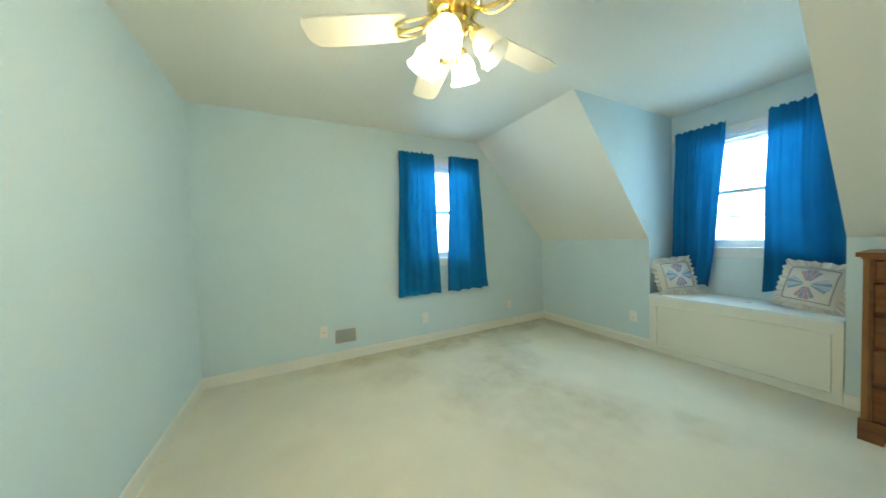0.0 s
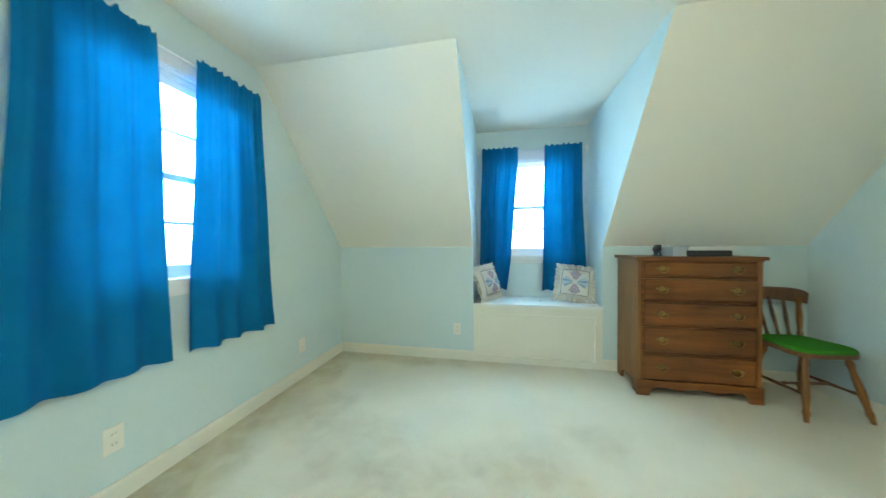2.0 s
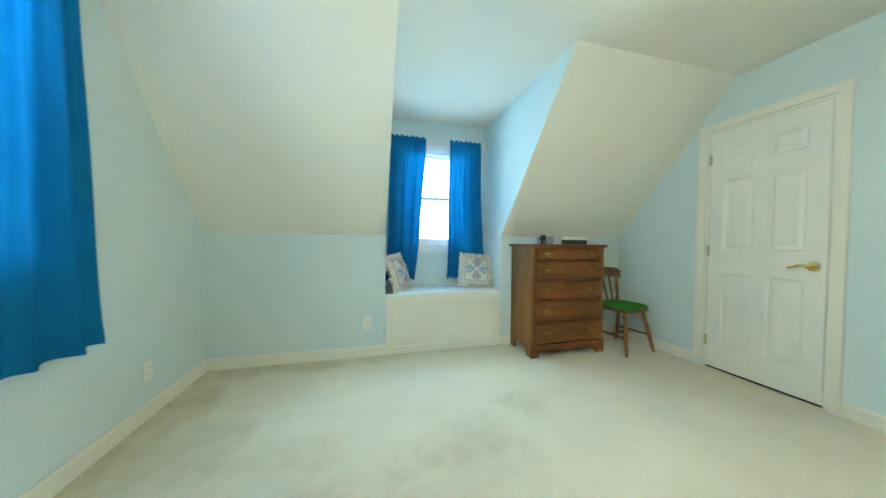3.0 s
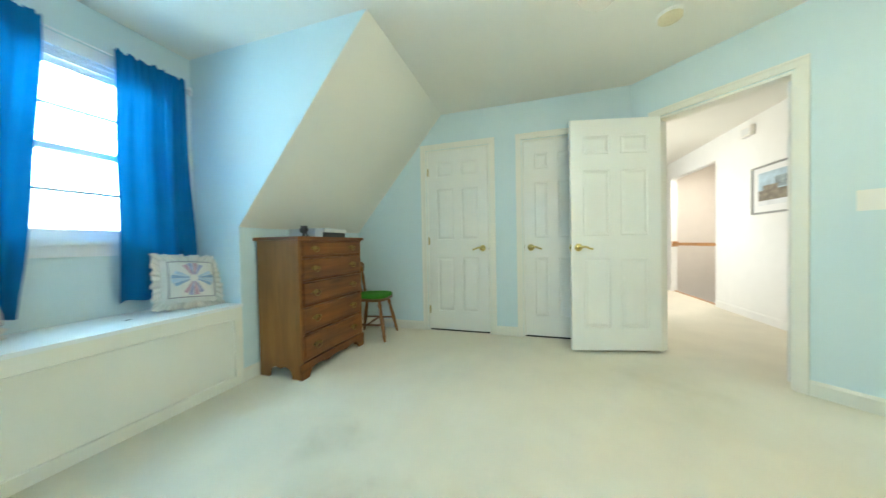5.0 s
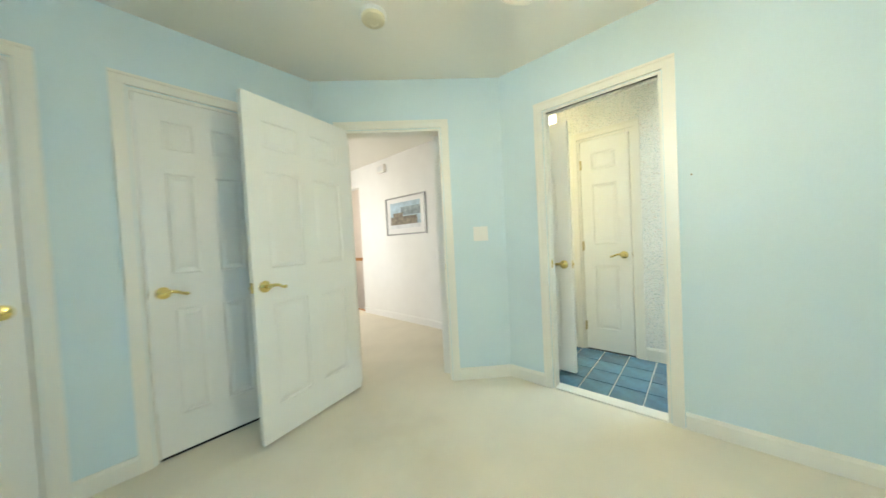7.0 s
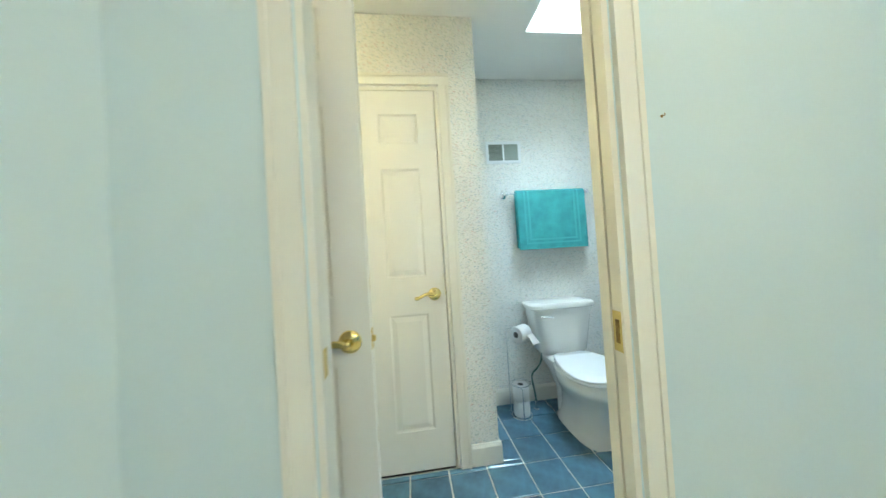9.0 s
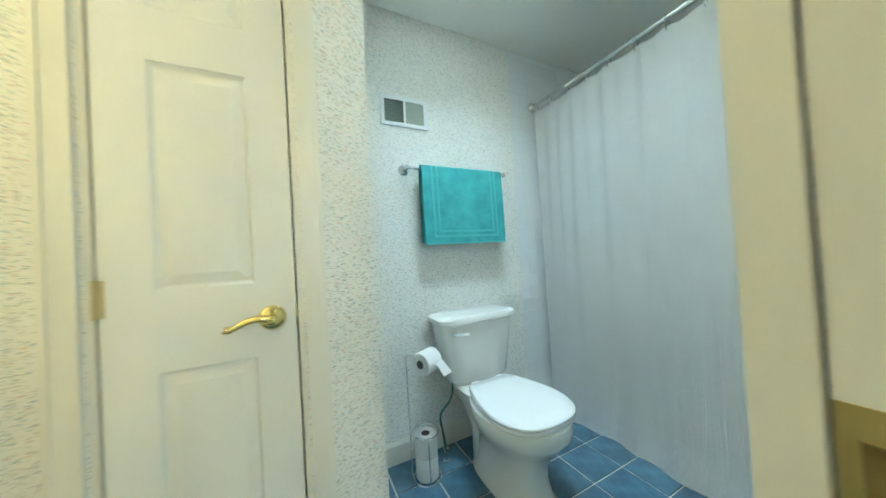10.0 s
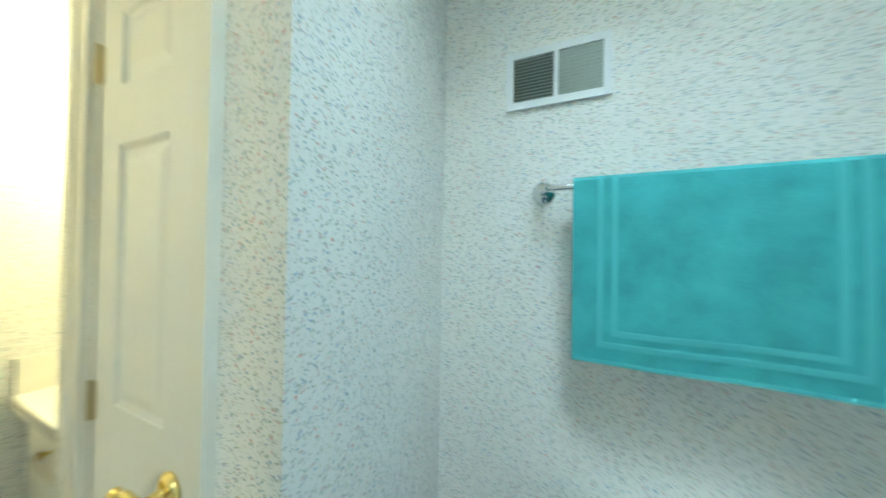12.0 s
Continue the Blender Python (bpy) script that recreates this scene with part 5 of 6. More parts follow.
part("trapway", bm, M_PORCELAIN, to, smooth=True)


def seat_ring(grow, z):
    """Outline of the closed lid: a straight narrow back, widest past the middle, a round front."""
    half = [(0.06, -0.205), (0.108, -0.203), (0.122, -0.192), (0.140, -0.150), (0.158, -0.095), (0.173, -0.040), (0.184, 0.020), (0.188, 0.075), (0.182, 0.125), (0.165, 0.170), (0.138, 0.206), (0.102, 0.230), (0.058, 0.243)]
    ring = [(0.0, -0.205)] + half + [(0.0, 0.247)] + [(-x, y) for x, y in half[::-1]]
    return [(x * grow, 0.438 + (y - 0.02) * grow + 0.02, z) for x, y in ring]


bm = bmesh.new()
loft(bm, [seat_ring(0.975, 0.3935), seat_ring(0.998, 0.398), seat_ring(0.998, 0.407), seat_ring(0.985, 0.4105)])
part("seat", bm, M_SEAT, to, smooth=True)
bm = bmesh.new()
loft(bm, [seat_ring(0.985, 0.4115), seat_ring(1.004, 0.416), seat_ring(1.002, 0.424), seat_ring(0.975, 0.4295), seat_ring(0.70, 0.4335), seat_ring(0.25, 0.435)])
part("seat_lid", bm, M_SEAT, to, smooth=True)
for sx in (-1, 1):
    bm = bmesh.new()
    box(bm, sx * 0.075 - 0.018, sx * 0.075 + 0.018, 0.215, 0.252, 0.394, 0.424)
    part("seat_hinge", bm, M_SEAT, to, "white plastic seat hinge", 0.005)
bm = bmesh.new()
tube(bm, bezier((0.135, 0.10, 0.405), (0.14, 0.10, 0.25), (0.24, 0.10, 0.30), (0.215, 0.09, 0.20), 12) + bezier((0.215, 0.09, 0.20), (0.20, 0.085, 0.12), (0.20, 0.10, 0.08), (0.20, 0.10, 0.03), 8)[1:], 0.006, 8)
part("supply_hose", bm, M_HOSE, to, "dark braided supply hose", smooth=True)
bm = bmesh.new()
lathe(bm, [(0.022, 0.0025), (0.022, 0.006), (0.010, 0.010), (0.010, 0.05), (0.014, 0.052), (0.014, 0.07)], 14, Matrix.Translation((0.20, 0.10, 0)))
part("stop_valve", bm, M_CHROME, to, "chrome stop valve", smooth=True)


def tissue_roll(parent, m, high=0.10, r=0.054):
    bm = bmesh.new()
    lathe(bm, [(0.0205, 0), (r - 0.003, 0), (r, 0.004), (r, high - 0.004), (r - 0.003, high), (0.0205, high)], 32)
    roll = part("tissue_roll", bm, M_ROLL, parent, "white toilet tissue roll", m=m, smooth=True)
    # solid dark plug in place of the roll's shaded hole
    bm = bmesh.new()
    lathe(bm, [(0.0200, -0.001), (0.0200, high + 0.001)], 20)
    part("core_hole", bm, M_HOLLOW, roll, "dark plug for the shaded core hole")
    return roll


th = thing("tissue_stand", pose(1.550, BB + 0.168, 0, 0, 0, 28), "chrome wire toilet tissue stand holding spare rolls", "tissue holder")
bm = bmesh.new()
ring = [(0.066 * math.cos(a), 0.066 * math.sin(a), 0.010) for a in [2 * math.pi * i / 24 for i in range(25)]]
tube(bm, ring, 0.0035, 8, cap=False)
tube(bm, [(-0.066, 0, 0.010), (0, 0, 0.010), (0.066, 0, 0.010)], 0.0035, 8)
part("base_ring", bm, M_CHROME, th, smooth=True)
bm = bmesh.new()
tube(bm, [(0.060, -0.045, 0.010), (0.060, -0.045, 0.3), (0.060, -0.045, 0.582)] + bezier((0.060, -0.045, 0.597), (0.060, -0.03, 0.612), (0.060, 0.03, 0.612), (0.058, 0.045, 0.597), 8) + [(0.02, 0.045, 0.592), (-0.052, 0.045, 0.592), (-0.060, 0.045, 0.609)], 0.0035, 8)
part("pole", bm, M_CHROME, th, smooth=True)
bm = bmesh.new()
tube(bm, [(0.045, 0.055, 0.010), (0.045, 0.055, 0.12), (0.045, 0.055, 0.21)] + bezier((0.045, 0.055, 0.215), (0.045, 0.0, 0.225), (0.06, -0.04, 0.225), (0.060, -0.045, 0.215), 8), 0.003, 8)
tube(bm, [(0.064 * math.cos(a), 0.064 * math.sin(a), 0.225) for a in [2 * math.pi * i / 24 for i in range(25)]], 0.003, 8, cap=False)
part("roll_cage", bm, M_CHROME, th, smooth=True)
for z in (0.0145, 0.117):
    tissue_roll(th, Matrix.Translation((0, 0, z)))
r = tissue_roll(th, Matrix.Translation((0.062, 0.045, 0.574)) @ Matrix.Rotation(radians(-90), 4, "Y"))
bm = bmesh.new()
pts = bezier((0, 0.055, 0.0), (0, 0.064, 0.0), (0, 0.074, -0.035), (0, 0.088, -0.060), 10)
vs = [[bm.verts.new((x, 0.045 + p.y - 0.001, 0.574 + p.z)) for x in (0.017 + 6 * p.z * 0.05, -0.013 + 8 * p.z * 0.05, -0.037 + 10 * p.z * 0.05)] for p in pts]
for a, c in zip(vs, vs[1:]):
    for i in range(2):
        bm.faces.new((a[i], a[i + 1], c[i + 1], c[i]))
part("loose_sheet", bm, M_ROLL, th, "hanging tissue sheet", smooth=True)

# towel bar and towel
BARZ, BARY = 1.545, BB + 0.065
tb = thing("towel_bar", pose(1.53, BB, BARZ), "chrome towel bar on the wallpapered wall", "towel bar")
for x in (0.0, -0.63):
    bm = bmesh.new()
    lathe(bm, [(0.028, 0.001), (0.029, 0.006), (0.022, 0.012), (0.011, 0.018), (0.010, 0.05), (0.015, 0.058), (0.015, 0.074), (0.009, 0.080)], 22, Matrix.Translation((x, 0, 0)) @ Matrix.Rotation(radians(-90), 4, "X"))
    part("post", bm, M_CHROME, tb, smooth=True)
bm = bmesh.new()
tube(bm, [(0.0, 0.065, 0), (-0.33, 0.065, 0), (-0.63, 0.065, 0)], 0.0085, 14)
part("bar", bm, M_CHROME, tb, smooth=True)


def towel(name, m, w, front, back, material, band, label, seed, waves=0.004):
    """A towel over a bar along x: x 0..w, the bar's centre at y = 0, z = 0; the front hangs on +y."""
    tw = thing(name, m, label, "towel")
    rng = random.Random(seed)
    p1, p2 = rng.uniform(0, 6), rng.uniform(0, 6)

    def at(u, s, lift=0.0):
        """s runs from the back hem over the bar to the front hem."""
        r = 0.014 + lift
        if s < back:
            y, z = -r, -(back - s)
        elif s < back + math.pi * 0.014:
            a = (s - back) / 0.014
            y, z = -r * math.cos(a), r * math.sin(a)
        else:
            y, z = r, -(s - back - math.pi * 0.014)
        dz = max(0.0, -z)
        y += (1 if y > 0 else -0.3) * dz * (0.018 + waves * math.sin(7 * u + p1)) + waves * min(1, dz * 4) * math.sin(11 * u + p2)
        return Vector((u * w + 0.012 * dz * (0.5 - u), y, z + 0.0))

    total = back + math.pi * 0.014 + front
    def sheet(u0, u1, s0, s1, lift, thick, mt, nm, parent, nu=20, label=""):
        bm = bmesh.new()
        ns = max(2, int((s1 - s0) / 0.015))
        for k, l in enumerate((lift, lift + thick)):
            g = [[bm.verts.new(at(u0 + (u1 - u0) * i / nu, s0 + (s1 - s0) * j / ns, l)) for i in range(nu + 1)] for j in range(ns + 1)]
            for a, c in zip(g, g[1:]):
                for i in range(nu):
                    bm.faces.new((a[i], a[i + 1], c[i + 1], c[i]))
            if k == 0:
                g0 = g
        rim0 = g0[0] + [r[-1] for r in g0[1:]] + g0[-1][-2::-1] + [r[0] for r in g0[-2:0:-1]]
        rim1 = g[0] + [r[-1] for r in g[1:]] + g[-1][-2::-1] + [r[0] for r in g[-2:0:-1]]
        for i in range(len(rim0)):
            j = (i + 1) % len(rim0)
            bm.faces.new((rim0[i], rim0[j], rim1[j], rim1[i]))
        return part(nm, bm, mt, parent, label, smooth=True)

    sheet(0, 1, 0, total, 0.0, 0.008, material, "terry", tw)
    top = back + math.pi * 0.014
    if band:
        for e, b in ((0.10, 0.012), (0.155, 0.012)):
            lo, hi = top - 0.01, total - e * w * 0.95
            for u0 in (e, 1 - e - b / w):
                sheet(u0, u0 + b / w, lo, hi, 0.0078, 0.0022, band, "border_band", tw, 2, "lighter woven border")
            sheet(e, 1 - e, hi, hi + b, 0.0078, 0.0022, band, "border_band", tw, 20, "lighter woven border")
    sheet(0, 1, total - 0.008, total, -0.001, 0.0105, band or material, "hem", tw)
    return tw


towel("bath_towel", pose(0.93, BARY, BARZ), 0.527, 0.415, 0.40, M_TEAL, M_TEAL_LIGHT, "teal terry towel with bordered panel over the bar", 4)

# exhaust vent
VX, VZ, VW, VH = 1.370, 1.788, 0.267, 0.164
ev = thing("wall_vent", pose(VX, BB, VZ), "white framed wall vent with grey louvres", "vent")
for x0, x1, z0, z1 in ((0, VW, 0, 0.020), (0, VW, VH - 0.020, VH), (0, 0.020, 0.020, VH - 0.020), (VW - 0.020, VW, 0.020, VH - 0.020), (VW / 2 - 0.006, VW / 2 + 0.006, 0.020, VH - 0.020)):
    one_box("frame", M_SASH, x0, x1, 0.0005, 0.010, z0, z1, ev, 0.002)
one_box("backing", M_BLACKISH, 0.014, VW - 0.014, 0.0005, 0.002, 0.014, VH - 0.014, ev)
for x0, x1 in ((0.020, VW / 2 - 0.006), (VW / 2 + 0.006, VW - 0.020)):
    for i in range(13):
        bm = bmesh.new()
        z = 0.020 + i * 0.0094
        left = x0 > 0.1
        prism(bm, [(x0, 0.002, z + (0.004 if left else 0.001)), (x0, 0.008, z + (0.000 if left else 0.001)), (x0, 0.009, z + (0.002 if left else 0.009)), (x0, 0.003, z + (0.007 if left else 0.010))], (x1 - x0, 0, 0))
        part("louvre", bm, M_LOUVRE, ev)
one_box("damper_tab", M_SASH, -0.004, 0.004, 0.010, 0.014, VH / 2, VH / 2 + 0.025, ev, 0.001)

# shower rod, rings and curtain, tub behind it
RODX, RODZ = 0.56, 2.06
rd = thing("shower_rod", pose(RODX, BB, RODZ), "steel shower rod between the bathroom walls", "shower rod")
bm = bmesh.new()
tube(bm, [(0, 0.001, 0), (0, 0.6, 0), (0, BN - BB - 0.001, 0)], 0.0125, 16)
part("rod", bm, M_STEEL, rd, smooth=True)
for y, s in ((0.0, 1), (BN - BB, -1)):
    bm = bmesh.new()
    lathe(bm, [(0.032, 0.001), (0.033, 0.008), (0.022, 0.022), (0.016, 0.03)], 22, Matrix.Translation((0, y, 0)) @ Matrix.Rotation(radians(-90 * s), 4, "X"))
    part("flange", bm, M_STEEL, rd, smooth=True)
sc = thing("shower_curtain", pose(RODX + 0.004, BB + 0.03, 0), "white plastic shower curtain hanging outside the tub", "shower curtain")
rng = random.Random(5)
L = BN - BB - 0.06
ph = [rng.uniform(0, 6.28) for _ in range(5)]
nxs, nzs = 130, 44
bm = bmesh.new()
g = []
for k in range(nzs + 1):
    v = k / nzs
    row = []
    for i in range(nxs + 1):
        u = i / nxs
        amp = 0.006 + 0.005 * v
        x = amp * math.sin(6.283 * 6.5 * u + ph[0] + 0.5 * math.sin(3 * v)) * (0.55 + 0.45 * math.sin(6.283 * 1.3 * u + ph[1])) + 0.012 * math.sin(6.283 * 2.1 * u + ph[2] + 1.5 * v) * v + 0.004 * math.sin(6.283 * 14 * u + ph[3] + 3 * v) * (1 - v)
        x += -0.01 * v + 0.035 * max(0, v - 0.93) * 14 + 0.02 * math.exp(-((u - 0.12) / 0.06) ** 2) * max(0, v - 0.75) * 4
        z = 2.020 - 0.010 * (0.5 - 0.5 * math.cos(6.283 * 10 * u)) * (1 - v) ** 6 - v * 2.024 + 0.022 * math.sin(6.283 * 2.3 * u + ph[4]) * max(0, v - 0.9) * 10 * 0.5
        row.append(bm.verts.new((x, u * L, max(0.0095, z))))
    g.append(row)
for a, c in zip(g, g[1:]):
    for i in range(nxs):
        bm.faces.new((a[i], a[i + 1], c[i + 1], c[i]))
part("sheet", bm, M_SHOWER, sc, smooth=True)
for i in range(11):
    bm = bmesh.new()
    y = BB + 0.03 + min(max(i / 10, 0.01), 0.99) * L - (BB + 0.03)
    tube(bm, [(-0.004 + 0.019 * math.cos(a), y, RODZ - 0.022 + 0.037 * math.sin(a)) for a in [2 * math.pi * q / 18 for q in range(19)]], 0.0022, 6, cap=False)
    part("ring", bm, M_STEEL, sc, "steel curtain ring", smooth=True)

tu = thing("bathtub", pose(-0.29, BB + 0.002, 0), "white bathtub behind the shower curtain", "bathtub")
TL, TW = BN - BB - 0.004, 0.80
bm = bmesh.new()
loft(bm, [[(0, 0, 0.003), (TW, 0, 0.003), (TW, TL, 0.003), (0, TL, 0.003)], [(0, 0, 0.37), (TW, 0, 0.37), (TW, TL, 0.37), (0, TL, 0.37)], [(0.06, 0.06, 0.375), (TW - 0.06, 0.06, 0.375), (TW - 0.06, TL - 0.06, 0.375), (0.06, TL - 0.06, 0.375)], [(0.12, 0.14, 0.08), (TW - 0.12, 0.14, 0.08), (TW - 0.12, TL - 0.14, 0.08), (0.12, TL - 0.14, 0.08)]])
part("shell", bm, M_PORCELAIN, tu, bevel=0.012)

# towel ring and the folded hand towel on it
RINGX, RINGZ = 1.15, 1.39
tr = thing("towel_ring", pose(RINGX, BN, RINGZ), "brass and chrome towel ring on the papered bathroom wall", "towel ring")
bm = bmesh.new()
lathe(bm, [(0.026, 0.001), (0.027, 0.006), (0.012, 0.012), (0.010, 0.018), (0.014, 0.026), (0.004, 0.032)], 20, Matrix.Rotation(radians(90), 4, "X"))
part("post", bm, M_BRASS, tr, smooth=True)
bm = bmesh.new()
tube(bm, [(0.07 * math.cos(a), -0.038 + 0.016 * math.sin(a), -0.068 + 0.067 * math.sin(a)) for a in [2 * math.pi * q / 32 for q in range(33)]], 0.006, 10, cap=False)
part("ring", bm, M_CHROME, tr, smooth=True)
ht = thing("hand_towel", pose(RINGX, BN - 0.054, RINGZ - 0.136), "pale blue terry hand towel folded through the ring", "towel")


def towel_bundle(lo, hi, grow, steps, nm, mt, label=""):
    """A stretch lo..hi of the folded towel, from the back hem over the ring (0) to the front hem."""
    rng = random.Random(12)
    ph = [rng.uniform(0, 6.28) for _ in range(6)]
    rings = []
    for k in range(steps + 1):
        q = lo + (hi - lo) * k / steps
        d = max(0.0, abs(q) - 0.05)
        if abs(q) < 0.05:
            a = q / 0.05 * math.pi / 2
            y, z, ny, nz = -0.022 * math.sin(a), 0.024 * math.cos(a), -math.sin(a), math.cos(a)
        else:
            side = -1 if q > 0 else 1
            y, z, ny, nz = side * (0.022 - 0.008 * min(1, d / 0.05) + 0.10 * d if q > 0 else 0.020), -d, side, 0.0
        w = 0.05 + 0.055 * min(1, d / 0.22) ** 0.8
        t = (0.014 + 0.017 * min(1, d / 0.25)) + grow
        t *= 1.0 if q > 0 else 0.6
        t -= 0.007 * math.exp(-((d - 0.213) / 0.03) ** 2) if q > 0 else 0.0
        end = min(1.0, (abs((hi if q > 0 else lo) - q) / 0.012) * 0.4 + 0.6) if not grow else 1.0
        ring = []
        for i in range(40):
            an = 2 * math.pi * i / 40
            cx, cn = math.cos(an), math.sin(an)
            cx, cn = math.copysign(abs(cx) ** 0.7, cx), math.copysign(abs(cn) ** 0.6, cn)
            fold = 1 + 0.13 * math.sin(3 * cx * 2.4 + ph[0] + 2.5 * d) * min(1, d * 6) + 0.04 * math.sin(17 * cx + ph[1] + 9 * d)
            off = t * cn * fold * end
            ring.append((w * cx * (0.97 + 0.03 * math.sin(9 * d + ph[2])) + grow * cx, y + ny * off, z + nz * off))
        rings.append(ring)
    bm = bmesh.new()
    loft(bm, rings)
    return part(nm, bm, mt, ht, label, smooth=True)


towel_bundle(-0.32, 0.345, 0.0, 70, "terry", M_PALE)
towel_bundle(0.245, 0.282, 0.0012, 6, "woven_band", M_PALE_BAND, "smooth ribbed band")
one_box("tag", M_TAG, 0.0, 0.012, -0.064, -0.045, -0.182, -0.166, ht, 0.001, "small bright blue label")

# vanity, mirror and light
va = thing("bathroom_vanity", pose(2.684, BB + 0.002, 0), "cream vanity cabinet with a pale top and backsplash", "vanity")
VWD = 3.195 - 2.684 - 0.004
one_box("cabinet", M_TRIM, 0, VWD, 0.0, 0.485, 0.09, 0.820, va, 0.003)
one_box("toe_kick", M_TRIM, 0, VWD, 0.0, 0.42, 0.003, 0.0895, va)
dv = one_box("cabinet_door", M_TRIM, 0.03, VWD - 0.03, 0.4855, 0.501, 0.12, 0.63, va, 0.004)
dw = one_box("drawer_front", M_TRIM, 0.03, VWD - 0.03, 0.4855, 0.501, 0.655, 0.80, va, 0.004)
for front, kx, kz in ((dv, 0.07, 0.57), (dw, VWD / 2, 0.728)):
    bm = bmesh.new()
    lathe(bm, [(0.005, 0.501), (0.005, 0.513), (0.013, 0.519), (0.013, 0.525), (0.006, 0.529)], 14, Matrix.Translation((kx, 0, kz)) @ Matrix.Rotation(radians(-90), 4, "X"))
    part("knob", bm, M_BRASS, front, "small brass knob", smooth=True)
one_box("countertop", M_COUNTER, -0.002, VWD + 0.002, 0.0, 0.533, 0.8205, 0.860, va, 0.008, "pale cultured stone top")
one_box("backsplash", M_COUNTER, -0.002, VWD - 0.0165, 0.0, 0.018, 0.8605, 0.985, va, 0.003)
one_box("side_splash", M_COUNTER, VWD - 0.016, VWD + 0.002, 0.0, 0.525, 0.8605, 0.985, va, 0.003)
mi = thing("wall_mirror", pose(2.69, BB + 0.001, 1.00), "frameless wall mirror above the vanity", "mirror")
one_box("mirror_glass", M_MIRROR, 0, 0.49, 0.0, 0.006, 0, 0.86, mi)
vl = thing("vanity_light", pose(2.76, BB, 1.95), "lit brass vanity light bar with white globes", "wall lamp")
one_box("back_plate", M_BRASS, 0, 0.36, 0.001, 0.03, -0.03, 0.05, vl, 0.006)
for x in (0.07, 0.18, 0.29):
    bm = bmesh.new()
    lathe(bm, [(0.006, -0.048), (0.032, -0.037), (0.046, -0.014), (0.048, 0.01), (0.036, 0.036), (0.014, 0.048), (0.003, 0.05)], 22, Matrix.Translation((x, 0.085, 0.01)))
    part("globe", bm, GLOBE, vl, "glowing white globe bulb", smooth=True)
    bm = bmesh.new()
    tube(bm, [(x, 0.029, 0.01), (x, 0.035, 0.01), (x, 0.045, 0.01)], 0.02, 14)
    part("socket", bm, M_BRASS, vl, smooth=True)
lamp("vanity_lamp", "POINT", VANW, YELLOW, pose(2.94, BB + 0.22, 1.96), 0.10)

# ---------------------------------------------------------------- backdrops of bright distance outside the windows
SKYGLOW = glow("bright_overcast", (0.82, 0.95, 1.0), 2.6)
for nm, x0, x1, y0, y1, z0, z1 in (("backdrop_gable", -3.05, -3.0, -1.5, 6.0, -1, 5), ("backdrop_dormer", -1.5, 5.0, 7.0, 7.05, -1, 5)):
    structure(one_box(nm, SKYGLOW, x0, x1, y0, y1, z0, z1), "bright overcast distance outside the window", "backdrop")
structure(one_box("backdrop_skylight", SKYGLOW, 0.0, 2.5, -2.2, 0.4, 4.4, 4.45), "bright overcast sky above the skylight", "backdrop")

ROOFGLOW = glow("hazy_roofs", (0.66, 0.80, 0.90), 0.75)
bm = bmesh.new()
for x, w, h in ((0.2, 0.9, 1.12), (1.5, 1.1, 1.2), (3.0, 1.0, 1.08)):
    prism(bm, [(x, 6.9, -1), (x + w, 6.9, -1), (x + w, 6.9, h - 0.22), (x + w * 0.6, 6.9, h), (x + w * 0.4, 6.9, h), (x, 6.9, h - 0.22)], (0, 0.04, 0))
structure(part("backdrop_roofs", bm, ROOFGLOW), "hazy pale roofs in the bright distance", "backdrop")

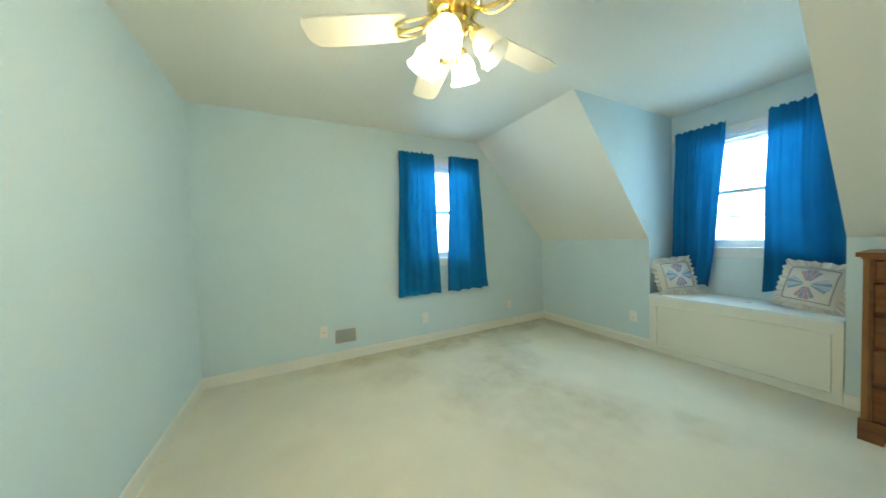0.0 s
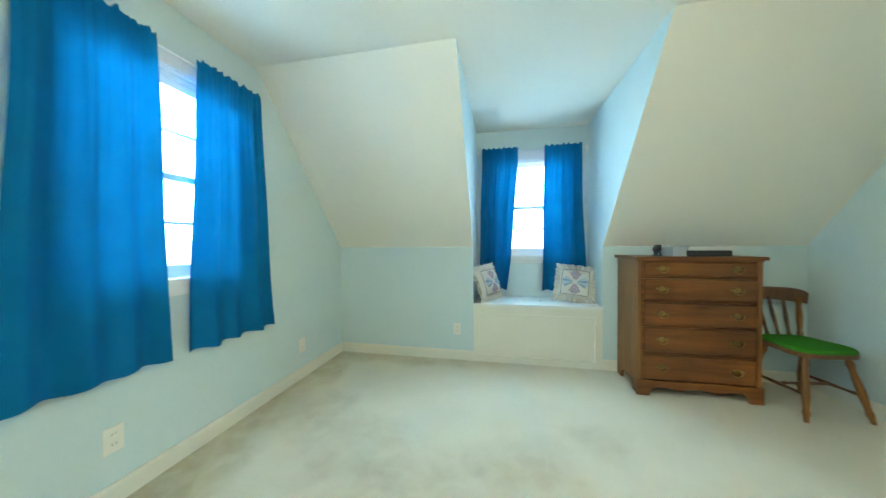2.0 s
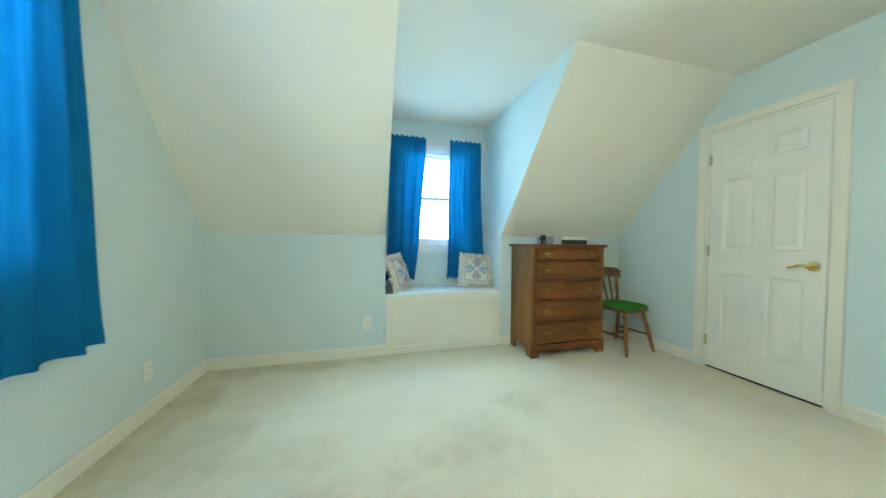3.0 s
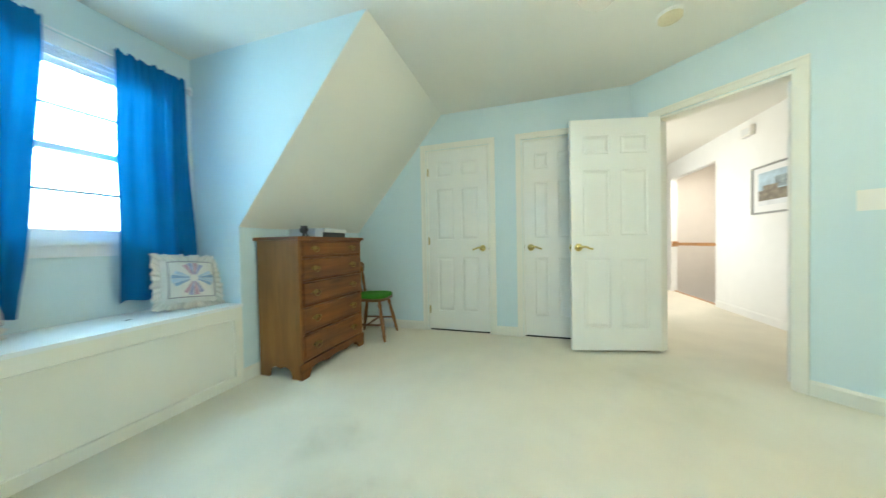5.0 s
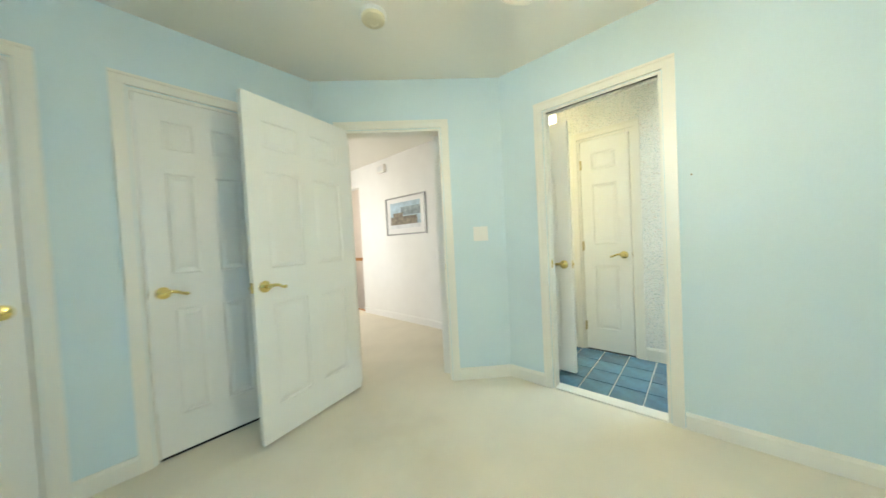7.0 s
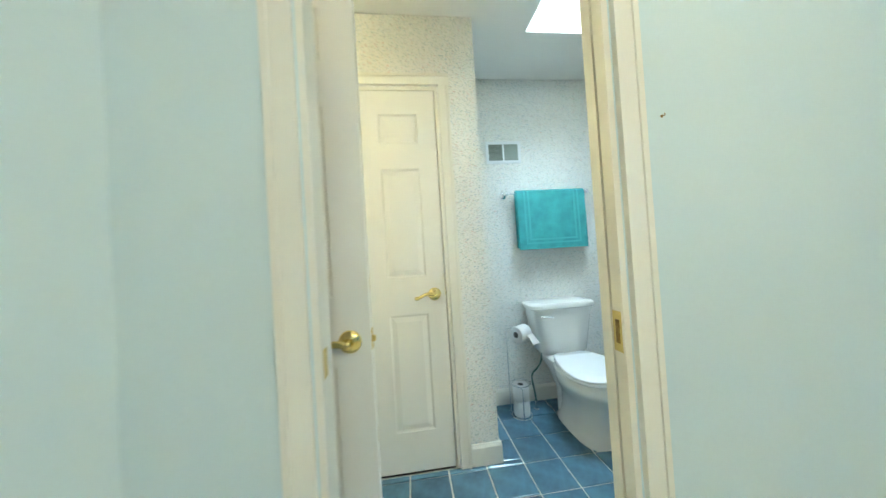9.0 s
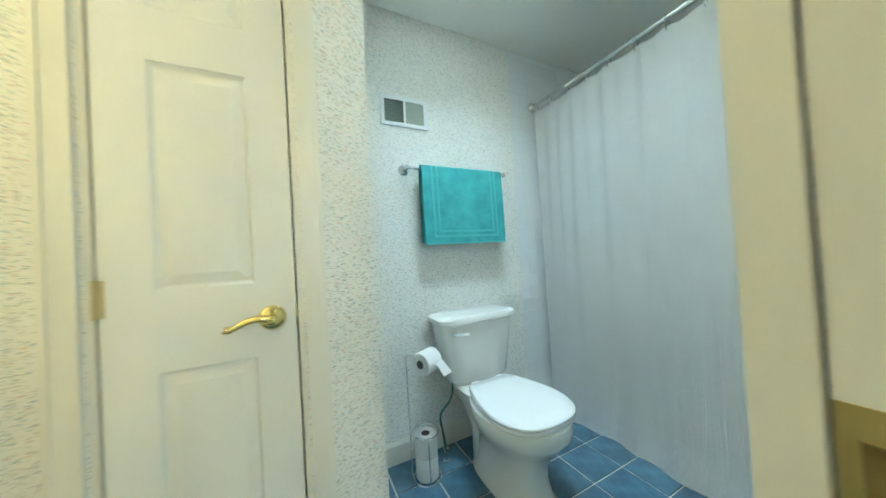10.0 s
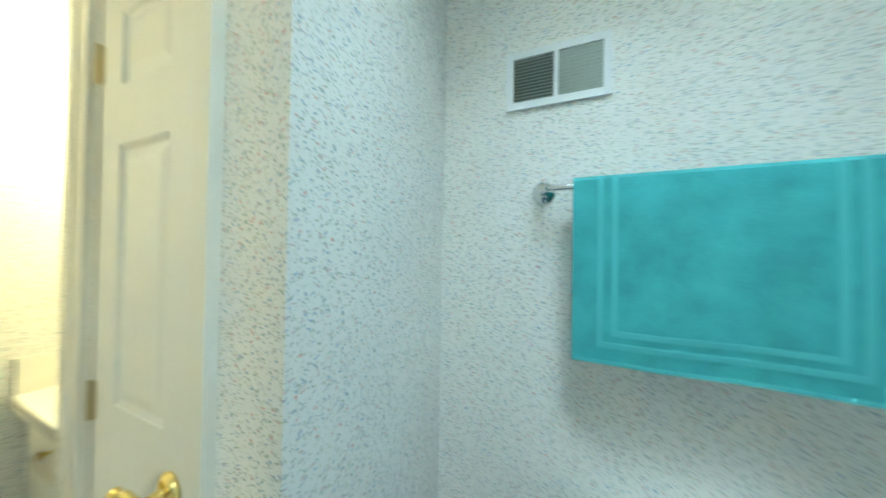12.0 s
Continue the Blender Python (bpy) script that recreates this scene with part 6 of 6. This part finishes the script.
# ---------------------------------------------------------------- tiles, piece by piece
def tile_mesh(name, w, d, h, material, e=0.004):
    bm = bmesh.new()
    rings = [[(0, 0, 0), (w, 0, 0), (w, d, 0), (0, d, 0)], [(0, 0, h - e / 2), (w, 0, h - e / 2), (w, d, h - e / 2), (0, d, h - e / 2)], [(e, e, h), (w - e, e, h), (w - e, d - e, h), (e, d - e, h)]]
    loft(bm, rings)
    bmesh.ops.recalc_face_normals(bm, faces=bm.faces)
    me = bpy.data.meshes.new(name)
    bm.to_mesh(me)
    bm.free()
    me.materials.append(material)
    return me


bath_floor = bpy.data.objects["floor_bath"]
P, GAP = 0.2, 0.007
meshes = {}
for i in range(-6, 9):
    for j in range(-4, 4):
        x0, x1 = 1.514 + i * P + GAP / 2, 1.514 + (i + 1) * P - GAP / 2
        y0, y1 = -1.065 + j * P + GAP / 2, -1.065 + (j + 1) * P - GAP / 2
        x0, x1, y0, y1 = max(x0, 0.515), min(x1, 3.19), max(y0, BB + 0.001), min(y1, BN - 0.006)
        pieces = [(x0, x1, y0, y1)]
        if y0 < CLY and x1 > RX and x0 < 2.68:
            pieces = [(x0, min(x1, RX - 0.001), y0, min(y1, CLY)), (x0, x1, max(y0, CLY + 0.001), y1), (max(x0, 2.681), x1, y0, min(y1, CLY))]
        for p0, p1, q0, q1 in pieces:
            if p1 - p0 < 0.02 or q1 - q0 < 0.02:
                continue
            key = (round(p1 - p0, 3), round(q1 - q0, 3))
            if key not in meshes:
                meshes[key] = tile_mesh("tile", *key, 0.006, M_TILE)
            t = new("tile", meshes[key])
            t.parent, t.location = bath_floor, (p0, q0, 0.0021)
tub_wall = bpy.data.objects["wall_tub_back"]
for r in range(29):
    z = 0.01 + r * 0.082
    for c in range(3):
        x1 = 0.739 - c * 0.155 - (0.0775 if r % 2 else 0)
        w = 0.152
        if r % 2 and c == 0:
            edge = ("half",)
            if edge not in meshes:
                meshes[edge] = tile_mesh("tile", 0.0745, 0.079, 0.008, M_WTILE, 0.0015)
            t = new("tile", meshes[edge])
            t.parent, t.matrix_basis = tub_wall, pose(0.739 - 0.0745, BB - 0.0118, z + 0.079, -90, 0, 0)
        if ("full",) not in meshes:
            meshes["full",] = tile_mesh("tile", w, 0.079, 0.008, M_WTILE, 0.0015)
        t = new("tile", meshes["full",])
        t.parent, t.matrix_basis = tub_wall, pose(x1 - w, BB - 0.0118, z + 0.079, -90, 0, 0)
